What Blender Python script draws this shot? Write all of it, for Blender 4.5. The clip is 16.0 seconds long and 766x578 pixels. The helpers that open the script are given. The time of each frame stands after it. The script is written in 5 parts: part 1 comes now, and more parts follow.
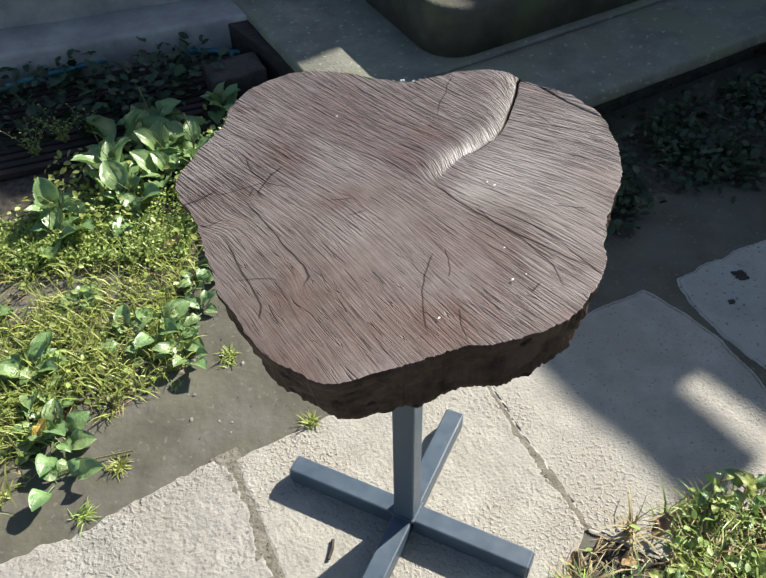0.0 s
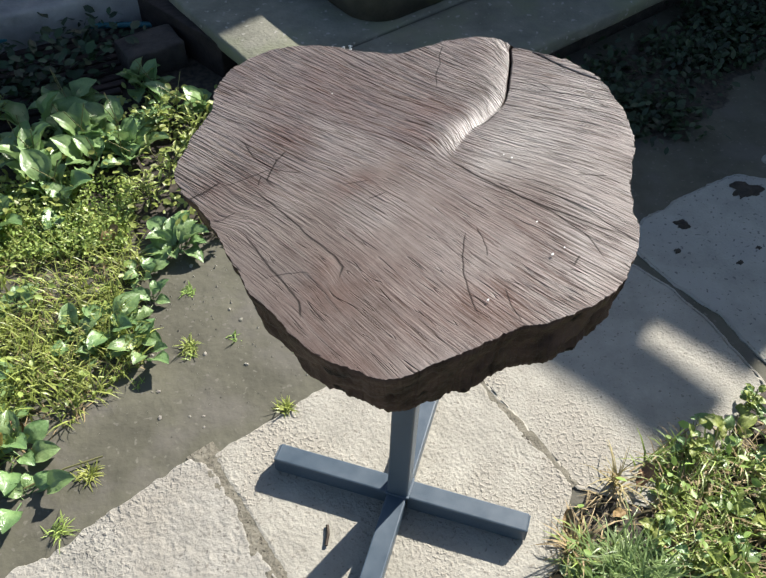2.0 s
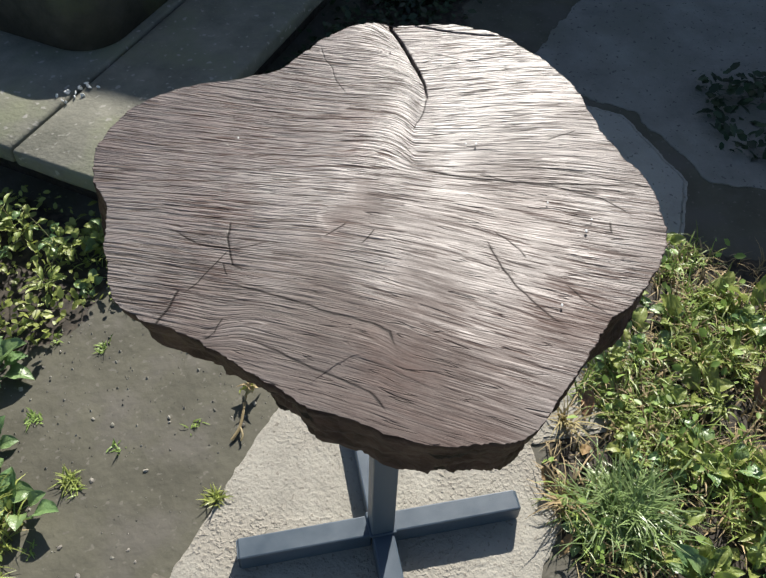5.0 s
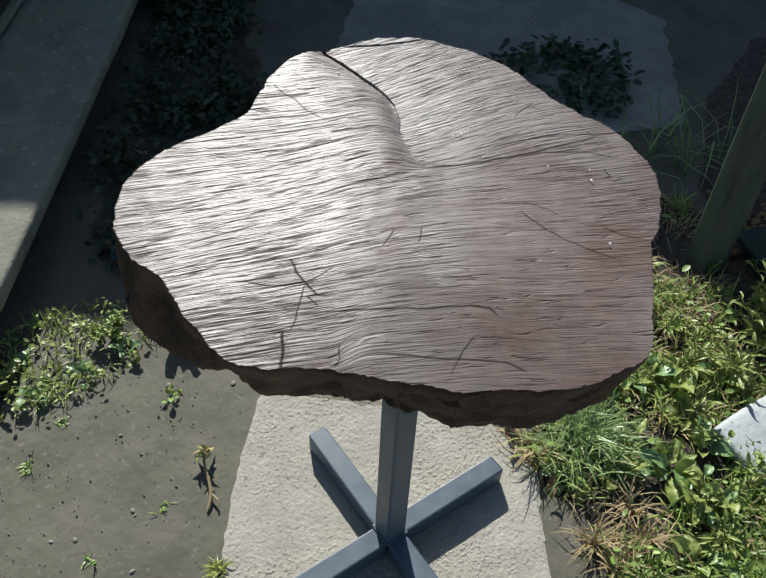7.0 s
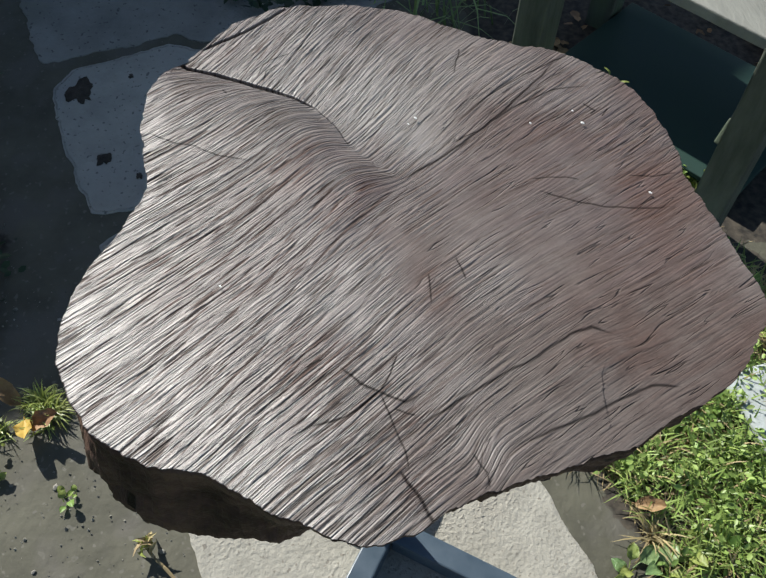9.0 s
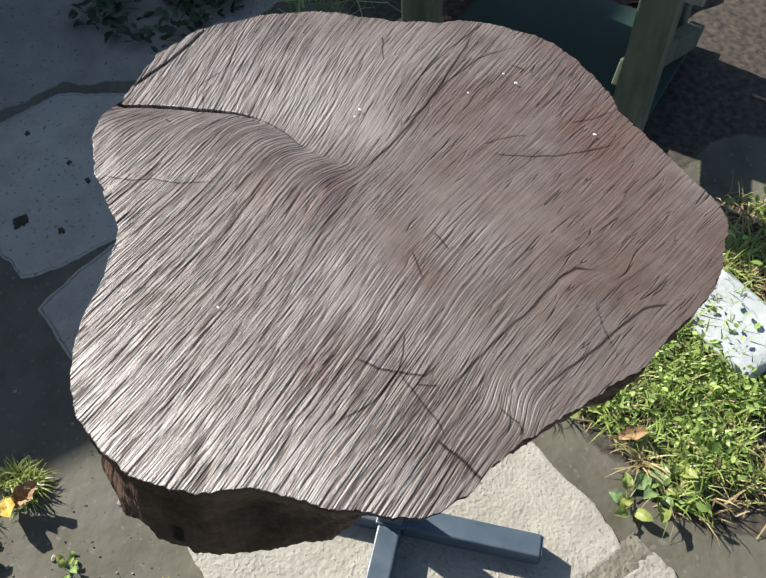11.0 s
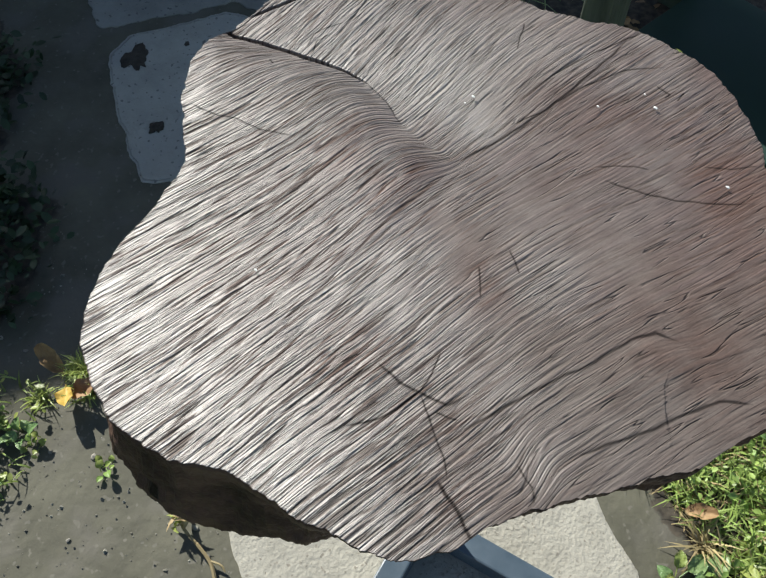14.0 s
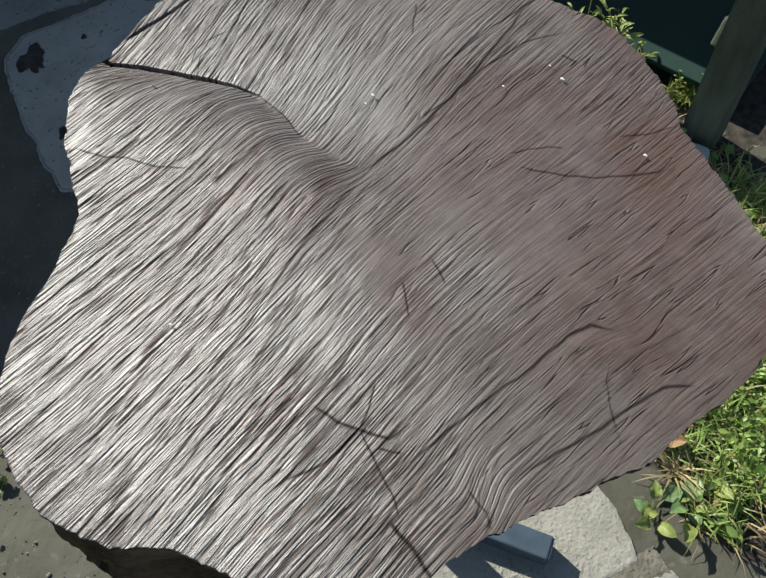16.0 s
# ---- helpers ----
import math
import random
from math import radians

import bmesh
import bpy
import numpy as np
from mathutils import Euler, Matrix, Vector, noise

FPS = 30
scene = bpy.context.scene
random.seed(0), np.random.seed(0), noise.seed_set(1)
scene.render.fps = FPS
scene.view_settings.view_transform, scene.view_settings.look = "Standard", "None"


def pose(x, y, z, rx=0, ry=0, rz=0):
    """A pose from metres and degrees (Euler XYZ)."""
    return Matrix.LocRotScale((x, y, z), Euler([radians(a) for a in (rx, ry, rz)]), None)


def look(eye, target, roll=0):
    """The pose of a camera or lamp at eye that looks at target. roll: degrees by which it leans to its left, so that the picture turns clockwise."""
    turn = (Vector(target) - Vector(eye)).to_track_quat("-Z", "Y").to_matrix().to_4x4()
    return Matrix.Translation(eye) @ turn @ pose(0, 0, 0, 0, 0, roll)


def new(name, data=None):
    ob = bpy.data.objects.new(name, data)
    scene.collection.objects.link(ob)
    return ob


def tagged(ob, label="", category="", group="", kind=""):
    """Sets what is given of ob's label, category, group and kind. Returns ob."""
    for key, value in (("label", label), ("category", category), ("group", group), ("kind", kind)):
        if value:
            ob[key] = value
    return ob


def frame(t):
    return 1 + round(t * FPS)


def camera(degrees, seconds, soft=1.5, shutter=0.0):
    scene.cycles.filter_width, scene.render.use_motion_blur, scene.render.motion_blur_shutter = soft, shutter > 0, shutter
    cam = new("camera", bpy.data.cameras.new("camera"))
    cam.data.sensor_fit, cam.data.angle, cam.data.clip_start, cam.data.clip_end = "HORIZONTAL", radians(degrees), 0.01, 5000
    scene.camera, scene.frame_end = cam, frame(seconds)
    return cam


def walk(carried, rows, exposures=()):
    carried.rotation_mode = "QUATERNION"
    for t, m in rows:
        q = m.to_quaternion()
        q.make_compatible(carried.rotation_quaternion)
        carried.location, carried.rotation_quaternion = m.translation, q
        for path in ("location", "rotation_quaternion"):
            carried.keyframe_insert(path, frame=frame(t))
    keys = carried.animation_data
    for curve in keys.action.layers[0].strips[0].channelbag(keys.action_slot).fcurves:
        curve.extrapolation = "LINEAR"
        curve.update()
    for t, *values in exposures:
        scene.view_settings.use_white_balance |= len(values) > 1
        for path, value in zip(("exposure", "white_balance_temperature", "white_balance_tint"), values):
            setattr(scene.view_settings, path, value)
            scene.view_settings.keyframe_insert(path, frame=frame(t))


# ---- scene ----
cam = camera(49.9, 16.0)
PATH = [
    (0, (-0.088, -0.683, 1.224), (0.029, 0.694, -0.222), -1.6),
    (0.5, (-0.079, -0.681, 1.222), (0.025, 0.701, -0.22), -1.9),
    (1, (-0.095, -0.678, 1.219), (0.037, 0.687, -0.237), -0.6),
    (1.5, (-0.145, -0.66, 1.218), (0.088, 0.672, -0.256), 0.7),
    (2, (-0.21, -0.626, 1.216), (0.15, 0.642, -0.288), 2.0),
    (2.5, (-0.283, -0.615, 1.22), (0.219, 0.612, -0.277), 2.7),
    (3, (-0.348, -0.621, 1.226), (0.254, 0.579, -0.258), 2.3),
    (3.5, (-0.363, -0.607, 1.223), (0.319, 0.574, -0.239), 3.3),
    (4, (-0.361, -0.546, 1.195), (0.412, 0.541, -0.295), 4.9),
    (4.5, (-0.362, -0.454, 1.173), (0.464, 0.569, -0.335), 1.7),
    (5, (-0.369, -0.402, 1.157), (0.536, 0.533, -0.362), 2.0),
    (5.2, (-0.376, -0.394, 1.161), (0.569, 0.511, -0.352), 3.2),
    (7.3, (-0.555, -0.178, 1.162), (0.745, 0.241, -0.299), 3.8),
    (7.5, (-0.53, -0.138, 1.15), (0.748, 0.16, -0.359), 6.6),
    (8, (-0.445, -0.039, 1.147), (0.786, 0.157, -0.416), 2.6),
    (8.5, (-0.417, -0.006, 1.153), (0.787, 0.136, -0.438), -0.4),
    (9, (-0.392, 0.031, 1.132), (0.767, -0.114, -0.492), 2.9),
    (9.2, (-0.379, 0.063, 1.128), (0.731, -0.183, -0.517), 2.6),
    (11.3, (-0.401, 0.082, 1.14), (0.732, -0.243, -0.476), -2.5),
    (11.5, (-0.396, 0.071, 1.137), (0.753, -0.18, -0.48), -3.4),
    (12, (-0.393, 0.057, 1.133), (0.776, -0.081, -0.483), -3.5),
    (12.5, (-0.39, 0.04, 1.129), (0.747, -0.117, -0.508), -1.9),
    (13, (-0.375, 0.035, 1.123), (0.762, 0.018, -0.522), -4.2),
    (13.5, (-0.368, 0.036, 1.105), (0.735, 0.021, -0.564), 1.5),
    (14, (-0.363, 0.025, 1.106), (0.755, 0.004, -0.552), 0.6),
    (14.5, (-0.36, 0.033, 1.099), (0.732, 0.019, -0.576), 0.4),
    (15, (-0.357, 0.019, 1.111), (0.736, 0.026, -0.564), -2.9),
    (15.5, (-0.357, 0.002, 1.118), (0.719, 0.022, -0.568), -4.9),
    (16, (-0.309, -0.002, 1.115), (0.677, -0.108, -0.622), -4.1),
]
walk(cam, [(t, look(eye, target, roll)) for t, eye, target, roll in PATH],
     exposures=((0, 0.95, 6500, 10), (2, 0.92, 6500, 10), (3.5, 0.71, 6500, 10), (5, 0.52, 6500, 10), (7.5, 0.37, 6200, 7), (9, 0.42, 6250, 7),
                (11.5, 0.88, 6500, 10), (12, 0.82, 6480, 9), (13, 0.6, 6400, 7), (14.5, 0.56, 6330, 5), (16, 0.33, 6320, 5)))

# ---- light ----
SUN_AZ, SUN_EL = radians(35.0), radians(35.0)      # azimuth from +x towards +y
SUN_DIR = Vector((math.cos(SUN_AZ) * math.cos(SUN_EL), math.sin(SUN_AZ) * math.cos(SUN_EL), math.sin(SUN_EL)))
world = bpy.data.worlds.new("sky")
scene.world = world
world.use_nodes = True
wn = world.node_tree
sky = wn.nodes.new("ShaderNodeTexSky")
sky.sky_type, sky.sun_disc = "NISHITA", False
sky.sun_elevation, sky.sun_rotation = SUN_EL, radians(90) - SUN_AZ
wn.links.new(sky.outputs["Color"], wn.nodes["Background"].inputs["Color"])
wn.nodes["Background"].inputs["Strength"].default_value = 0.068
sun = new("sun", bpy.data.lights.new("sun", "SUN"))
sun.data.energy, sun.data.angle, sun.data.color = 5.0, radians(0.75), (1.0, 0.95, 0.87)
sun.matrix_world = look((0, 0, 0), -SUN_DIR)


# ---- materials ----
def material(name, dark, light, scale=8.0, detail=6.0, rough=0.8, rough_to=None, bump=0.0, bump_scale=60.0, stretch=(1, 1, 1),
             specks=None, metal=0.0, spec=0.5, coat=0.0, random_tint=0.0, translucent=0.0, stain=None, pits=None):
    m = bpy.data.materials.new(name)
    m.use_nodes = True
    nt = m.node_tree
    n, l = nt.nodes, nt.links
    p = n["Principled BSDF"]
    co = n.new("ShaderNodeTexCoord")
    mp = n.new("ShaderNodeMapping")
    mp.inputs["Scale"].default_value = stretch
    l.new(co.outputs["Object"], mp.inputs["Vector"])
    t1 = n.new("ShaderNodeTexNoise")
    t1.inputs["Scale"].default_value, t1.inputs["Detail"].default_value, t1.inputs["Roughness"].default_value = scale, detail, 0.65
    l.new(mp.outputs["Vector"], t1.inputs["Vector"])
    ramp = n.new("ShaderNodeValToRGB")
    ramp.color_ramp.elements[0].position, ramp.color_ramp.elements[1].position = 0.3, 0.7
    ramp.color_ramp.elements[0].color, ramp.color_ramp.elements[1].color = (*dark, 1), (*light, 1)
    l.new(t1.outputs["Fac"], ramp.inputs["Fac"])
    colour = ramp.outputs["Color"]

    def mix(fac, a, colour_b, kind="MIX"):
        x = n.new("ShaderNodeMix")
        x.data_type, x.blend_type = "RGBA", kind
        l.new(fac, x.inputs["Factor"])
        l.new(a, x.inputs[6])
        if isinstance(colour_b, tuple):
            x.inputs[7].default_value = (*colour_b, 1)
        else:
            l.new(colour_b, x.inputs[7])
        return x.outputs[2]

    def mask(sc, lo, hi, det=3.0):
        t = n.new("ShaderNodeTexNoise")
        t.inputs["Scale"].default_value, t.inputs["Detail"].default_value = sc, det
        l.new(mp.outputs["Vector"], t.inputs["Vector"])
        r = n.new("ShaderNodeMapRange")
        r.inputs["From Min"].default_value, r.inputs["From Max"].default_value = lo, hi
        l.new(t.outputs["Fac"], r.inputs["Value"])
        return r.outputs["Result"]

    if stain:
        colour = mix(mask(stain[1], 0.5, 0.64, 5.0), colour, stain[0])
    if specks:
        colour = mix(mask(specks[1], 0.66, 0.72, 1.0), colour, specks[0])
    if random_tint:
        info = n.new("ShaderNodeNewGeometry")
        hsv = n.new("ShaderNodeHueSaturation")
        r = n.new("ShaderNodeMapRange")
        r.inputs["To Min"].default_value, r.inputs["To Max"].default_value = 1 - random_tint, 1 + random_tint
        l.new(info.outputs["Random Per Island"], r.inputs["Value"])
        l.new(r.outputs["Result"], hsv.inputs["Value"])
        r2 = n.new("ShaderNodeMapRange")
        r2.inputs["To Min"].default_value, r2.inputs["To Max"].default_value = 0.5 - 0.04 * random_tint, 0.5 + 0.05 * random_tint
        info2 = n.new("ShaderNodeObjectInfo")
        l.new(info2.outputs["Random"], r2.inputs["Value"])
        l.new(r2.outputs["Result"], hsv.inputs["Hue"])
        l.new(colour, hsv.inputs["Color"])
        colour = hsv.outputs["Color"]
    l.new(colour, p.inputs["Base Color"])
    if rough_to is None:
        p.inputs["Roughness"].default_value = rough
    else:
        r = n.new("ShaderNodeMapRange")
        r.inputs["From Min"].default_value, r.inputs["From Max"].default_value = 0.35, 0.65
        r.inputs["To Min"].default_value, r.inputs["To Max"].default_value = rough, rough_to
        l.new(t1.outputs["Fac"], r.inputs["Value"])
        l.new(r.outputs["Result"], p.inputs["Roughness"])
    p.inputs["Metallic"].default_value = metal
    p.inputs["Specular IOR Level"].default_value = spec
    p.inputs["Coat Weight"].default_value = coat
    p.inputs["Coat Roughness"].default_value = 0.33
    if bump:
        t = n.new("ShaderNodeTexNoise")
        t.inputs["Scale"].default_value, t.inputs["Detail"].default_value = bump_scale, 6.0
        l.new(mp.outputs["Vector"], t.inputs["Vector"])
        b = n.new("ShaderNodeBump")
        b.inputs["Strength"].default_value, b.inputs["Distance"].default_value = 1.0, bump
        l.new(t.outputs["Fac"], b.inputs["Height"])
        l.new(b.outputs["Normal"], p.inputs["Normal"])
        if pits:     # crisp worn hollows between proud bits of stone
            b2 = n.new("ShaderNodeBump")
            b2.inputs["Strength"].default_value, b2.inputs["Distance"].default_value = 1.0, pits[0]
            worn = n.new("ShaderNodeMath")
            worn.operation = "MULTIPLY"
            l.new(mask(pits[1], 0.50, 0.66, 2.0), worn.inputs[0])
            l.new(mask(5.0, 0.45, 0.62, 3.0), worn.inputs[1])
            l.new(worn.outputs["Value"], b2.inputs["Height"])
            l.new(b.outputs["Normal"], b2.inputs["Normal"])
            l.new(b2.outputs["Normal"], p.inputs["Normal"])
    if translucent:
        tr = n.new("ShaderNodeBsdfTranslucent")
        l.new(colour, tr.inputs["Color"])
        ms = n.new("ShaderNodeMixShader")
        ms.inputs["Fac"].default_value = translucent
        l.new(p.outputs["BSDF"], ms.inputs[1])
        l.new(tr.outputs["BSDF"], ms.inputs[2])
        l.new(ms.outputs["Shader"], n["Material Output"].inputs["Surface"])
    return m


def wood_top_material():
    """Red-brown varnished end grain: fibre streaks, redder and greyer patches."""
    m = material("varnished_wood", (0.114, 0.084, 0.074), (0.172, 0.132, 0.117), scale=60, detail=6, rough=0.55,
                 bump=0.00016, bump_scale=600, spec=0.85)
    nt = m.node_tree
    n, l = nt.nodes, nt.links
    p = n["Principled BSDF"]
    p.inputs["IOR"].default_value = 1.6
    old = p.inputs["Base Color"].links[0].from_socket

    def attribute(name, lo, hi, to_lo, to_hi):
        at = n.new("ShaderNodeAttribute")
        at.attribute_name = name
        r = n.new("ShaderNodeMapRange")
        r.inputs["From Min"].default_value, r.inputs["From Max"].default_value = lo, hi
        r.inputs["To Min"].default_value, r.inputs["To Max"].default_value = to_lo, to_hi
        l.new(at.outputs["Fac"], r.inputs["Value"])
        return r.outputs["Result"]

    for lo, hi, most, col in ((0.0, 1.0, 0.75, (0.130, 0.078, 0.063, 1)), (0.0, -1.7, 0.95, (0.28, 0.252, 0.232, 1))):
        x = n.new("ShaderNodeMix")
        x.data_type = "RGBA"
        l.new(attribute("tint", lo, hi, 0.0, most), x.inputs["Factor"])
        l.new(old, x.inputs[6])
        x.inputs[7].default_value = col
        old = x.outputs[2]
    hsv = n.new("ShaderNodeHueSaturation")
    l.new(old, hsv.inputs["Color"])
    # fibres: fine lines that follow the flow of the grain, as relief and as darker grooves
    flow = n.new("ShaderNodeAttribute")
    flow.attribute_name = "flow"
    parts = n.new("ShaderNodeSeparateXYZ")
    l.new(flow.outputs["Vector"], parts.inputs["Vector"])

    def lines(across, along, detail):
        v = n.new("ShaderNodeVectorMath")
        v.operation = "MULTIPLY"
        v.inputs[1].default_value = (across, along, 0)
        l.new(flow.outputs["Vector"], v.inputs[0])
        t = n.new("ShaderNodeTexNoise")
        t.noise_dimensions = "2D"
        t.inputs["Scale"].default_value, t.inputs["Detail"].default_value, t.inputs["Roughness"].default_value = 1.0, detail, 0.55
        l.new(v.outputs["Vector"], t.inputs["Vector"])
        return t.outputs["Fac"]

    def ranged(value, lo, hi, to_lo, to_hi):
        r = n.new("ShaderNodeMapRange")
        for name, x in (("From Min", lo), ("From Max", hi), ("To Min", to_lo), ("To Max", to_hi)):
            r.inputs[name].default_value = x
        l.new(value, r.inputs["Value"])
        return r.outputs["Result"]

    def sums(op, a, b):
        x = n.new("ShaderNodeMath")
        x.operation = op
        for k, v in enumerate((a, b)):
            if isinstance(v, float):
                x.inputs[k].default_value = v
            else:
                l.new(v, x.inputs[k])
        return x.outputs["Value"]

    def seams(across, along, detail):
        """Distance from the nearest of many long thin seams between fibres."""
        return sums("ABSOLUTE", sums("SUBTRACT", lines(across, along, detail), 0.5), 0.0)

    torn = parts.outputs["Z"]
    wide, narrow = seams(250, 9, 1.5), seams(640, 26, 1.0)
    deep, thin = ranged(wide, 0.0, 0.05, 1.0, 0.0), ranged(narrow, 0.0, 0.05, 1.0, 0.0)
    fleck = lines(1900, 420, 2.0)
    # single dark tears where the face is otherwise plain
    dash = sums("MULTIPLY", ranged(seams(170, 13, 1.0), 0.0, 0.028, 1.0, 0.0), ranged(lines(120, 24, 1.0), 0.50, 0.58, 0.0, 1.0))
    dash = sums("MULTIPLY", dash, ranged(torn, 0.3, 1.2, 1.0, 0.3))
    height = sums("ADD", sums("MULTIPLY", ranged(wide, 0.0, 0.13, 0.0, 1.0), 1.0), sums("MULTIPLY", ranged(narrow, 0.0, 0.12, 0.0, 1.0), 0.35))
    height = sums("ADD", sums("ADD", height, sums("MULTIPLY", fleck, 0.28)), sums("MULTIPLY", lines(420, 18, 2.0), 0.7))
    relief = n.new("ShaderNodeBump")
    relief.inputs["Strength"].default_value, relief.inputs["Distance"].default_value = 1.0, 0.00068
    l.new(sums("SUBTRACT", sums("MULTIPLY", height, torn), sums("MULTIPLY", dash, 1.1)), relief.inputs["Height"])
    l.new(p.inputs["Normal"].links[0].from_socket, relief.inputs["Normal"])
    l.new(relief.outputs["Normal"], p.inputs["Normal"])
    shade = sums("SUBTRACT", sums("ADD", 0.82, sums("MULTIPLY", fleck, 0.36)), sums("MULTIPLY", sums("ADD", sums("MULTIPLY", deep, 0.50), sums("MULTIPLY", thin, 0.16)), torn))
    shade = sums("MAXIMUM", sums("SUBTRACT", shade, sums("MULTIPLY", dash, 0.5)), 0.15)
    l.new(sums("MULTIPLY", attribute("fibre", -2.0, 1.0, 0.22, 1.27), shade), hsv.inputs["Value"])
    l.new(hsv.outputs["Color"], p.inputs["Base Color"])
    l.new(attribute("gloss", 0.0, 1.0, 0.58, 0.47), p.inputs["Roughness"])
    l.new(attribute("gloss", 0.0, 1.0, 0.10, 1.0), p.inputs["Specular IOR Level"])
    # the fine fibres spread the shine across the grain
    across = n.new("ShaderNodeAttribute")
    across.attribute_name = "across"
    l.new(across.outputs["Vector"], p.inputs["Tangent"])
    p.inputs["Anisotropic"].default_value = 0.5
    return m


M_TOP = wood_top_material()
M_BARK = material("dark_rim_wood", (0.022, 0.013, 0.009), (0.125, 0.076, 0.057), scale=34, detail=9, stain=((0.125, 0.080, 0.056), 13), specks=((0.012, 0.007, 0.005), 42), rough=0.7, spec=0.2, bump=0.007, bump_scale=55)
M_STEEL = material("blue_grey_steel_paint", (0.058, 0.084, 0.112), (0.082, 0.114, 0.148), scale=30, rough=0.34, rough_to=0.5, bump=0.0002, bump_scale=900, spec=0.5)
M_SLAB = material("pale_concrete", (0.29, 0.276, 0.235), (0.43, 0.409, 0.352), scale=14, detail=9, rough=0.9, bump=0.002, bump_scale=190,
                  specks=((0.24, 0.22, 0.185), 150), stain=((0.35, 0.325, 0.275), 5), pits=(0.0014, 150))
M_SLAB_PALE = material("pale_grey_concrete", (0.255, 0.243, 0.212), (0.39, 0.372, 0.328), scale=16, detail=9, rough=0.9, bump=0.003, bump_scale=150,
                       specks=((0.2, 0.185, 0.16), 120), stain=((0.3, 0.28, 0.24), 6), pits=(0.0016, 120))
M_SLAB_GREY = material("grey_concrete", (0.29, 0.284, 0.248), (0.46, 0.45, 0.392), scale=10, detail=9, rough=0.88, bump=0.002, bump_scale=160,
                       specks=((0.18, 0.175, 0.16), 110), stain=((0.34, 0.335, 0.305), 5))
# grey concrete again, with the far slab's deeper shade put into its colour
M_SLAB_SHADED = material("shaded_grey_concrete", (0.19, 0.187, 0.168), (0.31, 0.305, 0.272), scale=9, detail=9, rough=0.88, bump=0.002, bump_scale=150,
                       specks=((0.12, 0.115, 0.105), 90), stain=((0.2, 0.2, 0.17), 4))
M_MUD = material("trodden_mud", (0.064, 0.061, 0.043), (0.136, 0.130, 0.094), scale=6, detail=10, rough=0.8, bump=0.0022, bump_scale=48,
                 specks=((0.145, 0.137, 0.11), 90), stain=((0.118, 0.110, 0.090), 9))
M_SOIL = material("black_soil", (0.022, 0.018, 0.014), (0.08, 0.066, 0.05), scale=30, detail=9, rough=0.95, bump=0.01, bump_scale=60)
M_STEP = material("mossy_step_concrete", (0.13, 0.13, 0.102), (0.26, 0.255, 0.205), scale=11, detail=9, rough=0.85, bump=0.002, bump_scale=120,
                  specks=((0.33, 0.32, 0.28), 60), stain=((0.2, 0.21, 0.14), 6))
M_TROUGH = material("weathered_stone", (0.022, 0.021, 0.015), (0.095, 0.09, 0.07), scale=9, detail=9, rough=0.85, bump=0.003, bump_scale=60, stain=((0.09, 0.1, 0.055), 5))
M_WALL = material("crumbling_render", (0.19, 0.19, 0.19), (0.4, 0.4, 0.39), scale=7, detail=10, rough=0.92, bump=0.012, bump_scale=22)
M_BRICK = material("dirty_brick", (0.026, 0.023, 0.021), (0.075, 0.064, 0.056), scale=22, detail=8, rough=0.9, bump=0.004, bump_scale=90)
M_SLAT = material("rotten_dark_slats", (0.010, 0.007, 0.006), (0.042, 0.029, 0.026), scale=30, detail=8, rough=0.8, bump=0.002, bump_scale=120, stretch=(0.2, 1, 1))
M_POST = material("green_weathered_wood", (0.04, 0.048, 0.036), (0.13, 0.145, 0.115), scale=34, detail=8, rough=0.8, bump=0.0025, bump_scale=130, stretch=(1, 1, 0.18), stain=((0.1, 0.13, 0.085), 14))
M_BOARD = material("grey_weathered_board", (0.19, 0.19, 0.17), (0.34, 0.34, 0.3), scale=22, detail=8, rough=0.8, bump=0.0015, bump_scale=110, stretch=(0.25, 1, 1))
M_PANEL = material("teal_plastic_sheet", (0.02, 0.046, 0.04), (0.03, 0.062, 0.05), scale=5, rough=0.55, rough_to=0.7, spec=0.2)
M_HOSE = material("blue_hose", (0.02, 0.12, 0.16), (0.03, 0.17, 0.2), scale=40, rough=0.4)
M_WHITE = material("white_stone", (0.36, 0.4, 0.41), (0.54, 0.57, 0.57), scale=13, detail=8, rough=0.75, bump=0.002, bump_scale=80, stain=((0.4, 0.43, 0.41), 8))
M_GRASS = material("grass_blades", (0.2, 0.28, 0.055), (0.43, 0.49, 0.15), scale=9, rough=0.4, random_tint=0.45, translucent=0.3)
M_DRY = material("dry_grass", (0.3, 0.23, 0.11), (0.46, 0.37, 0.2), scale=12, rough=0.7, random_tint=0.3, translucent=0.15)
M_LONG = material("long_grass_blades", (0.15, 0.23, 0.07), (0.33, 0.42, 0.17), scale=9, rough=0.33, random_tint=0.4, translucent=0.25)
M_YELLOW = material("yellow_leaf", (0.5, 0.33, 0.06), (0.68, 0.5, 0.14), scale=30, rough=0.55, random_tint=0.2, translucent=0.2)
M_HERB = material("small_herb_leaves", (0.18, 0.28, 0.055), (0.36, 0.47, 0.13), scale=14, rough=0.45, random_tint=0.35, translucent=0.3)
M_LEAF = material("broad_green_leaf", (0.12, 0.215, 0.075), (0.25, 0.37, 0.145), scale=24, rough=0.26, rough_to=0.4, spec=0.7, random_tint=0.3, translucent=0.22, bump=0.001, bump_scale=150)
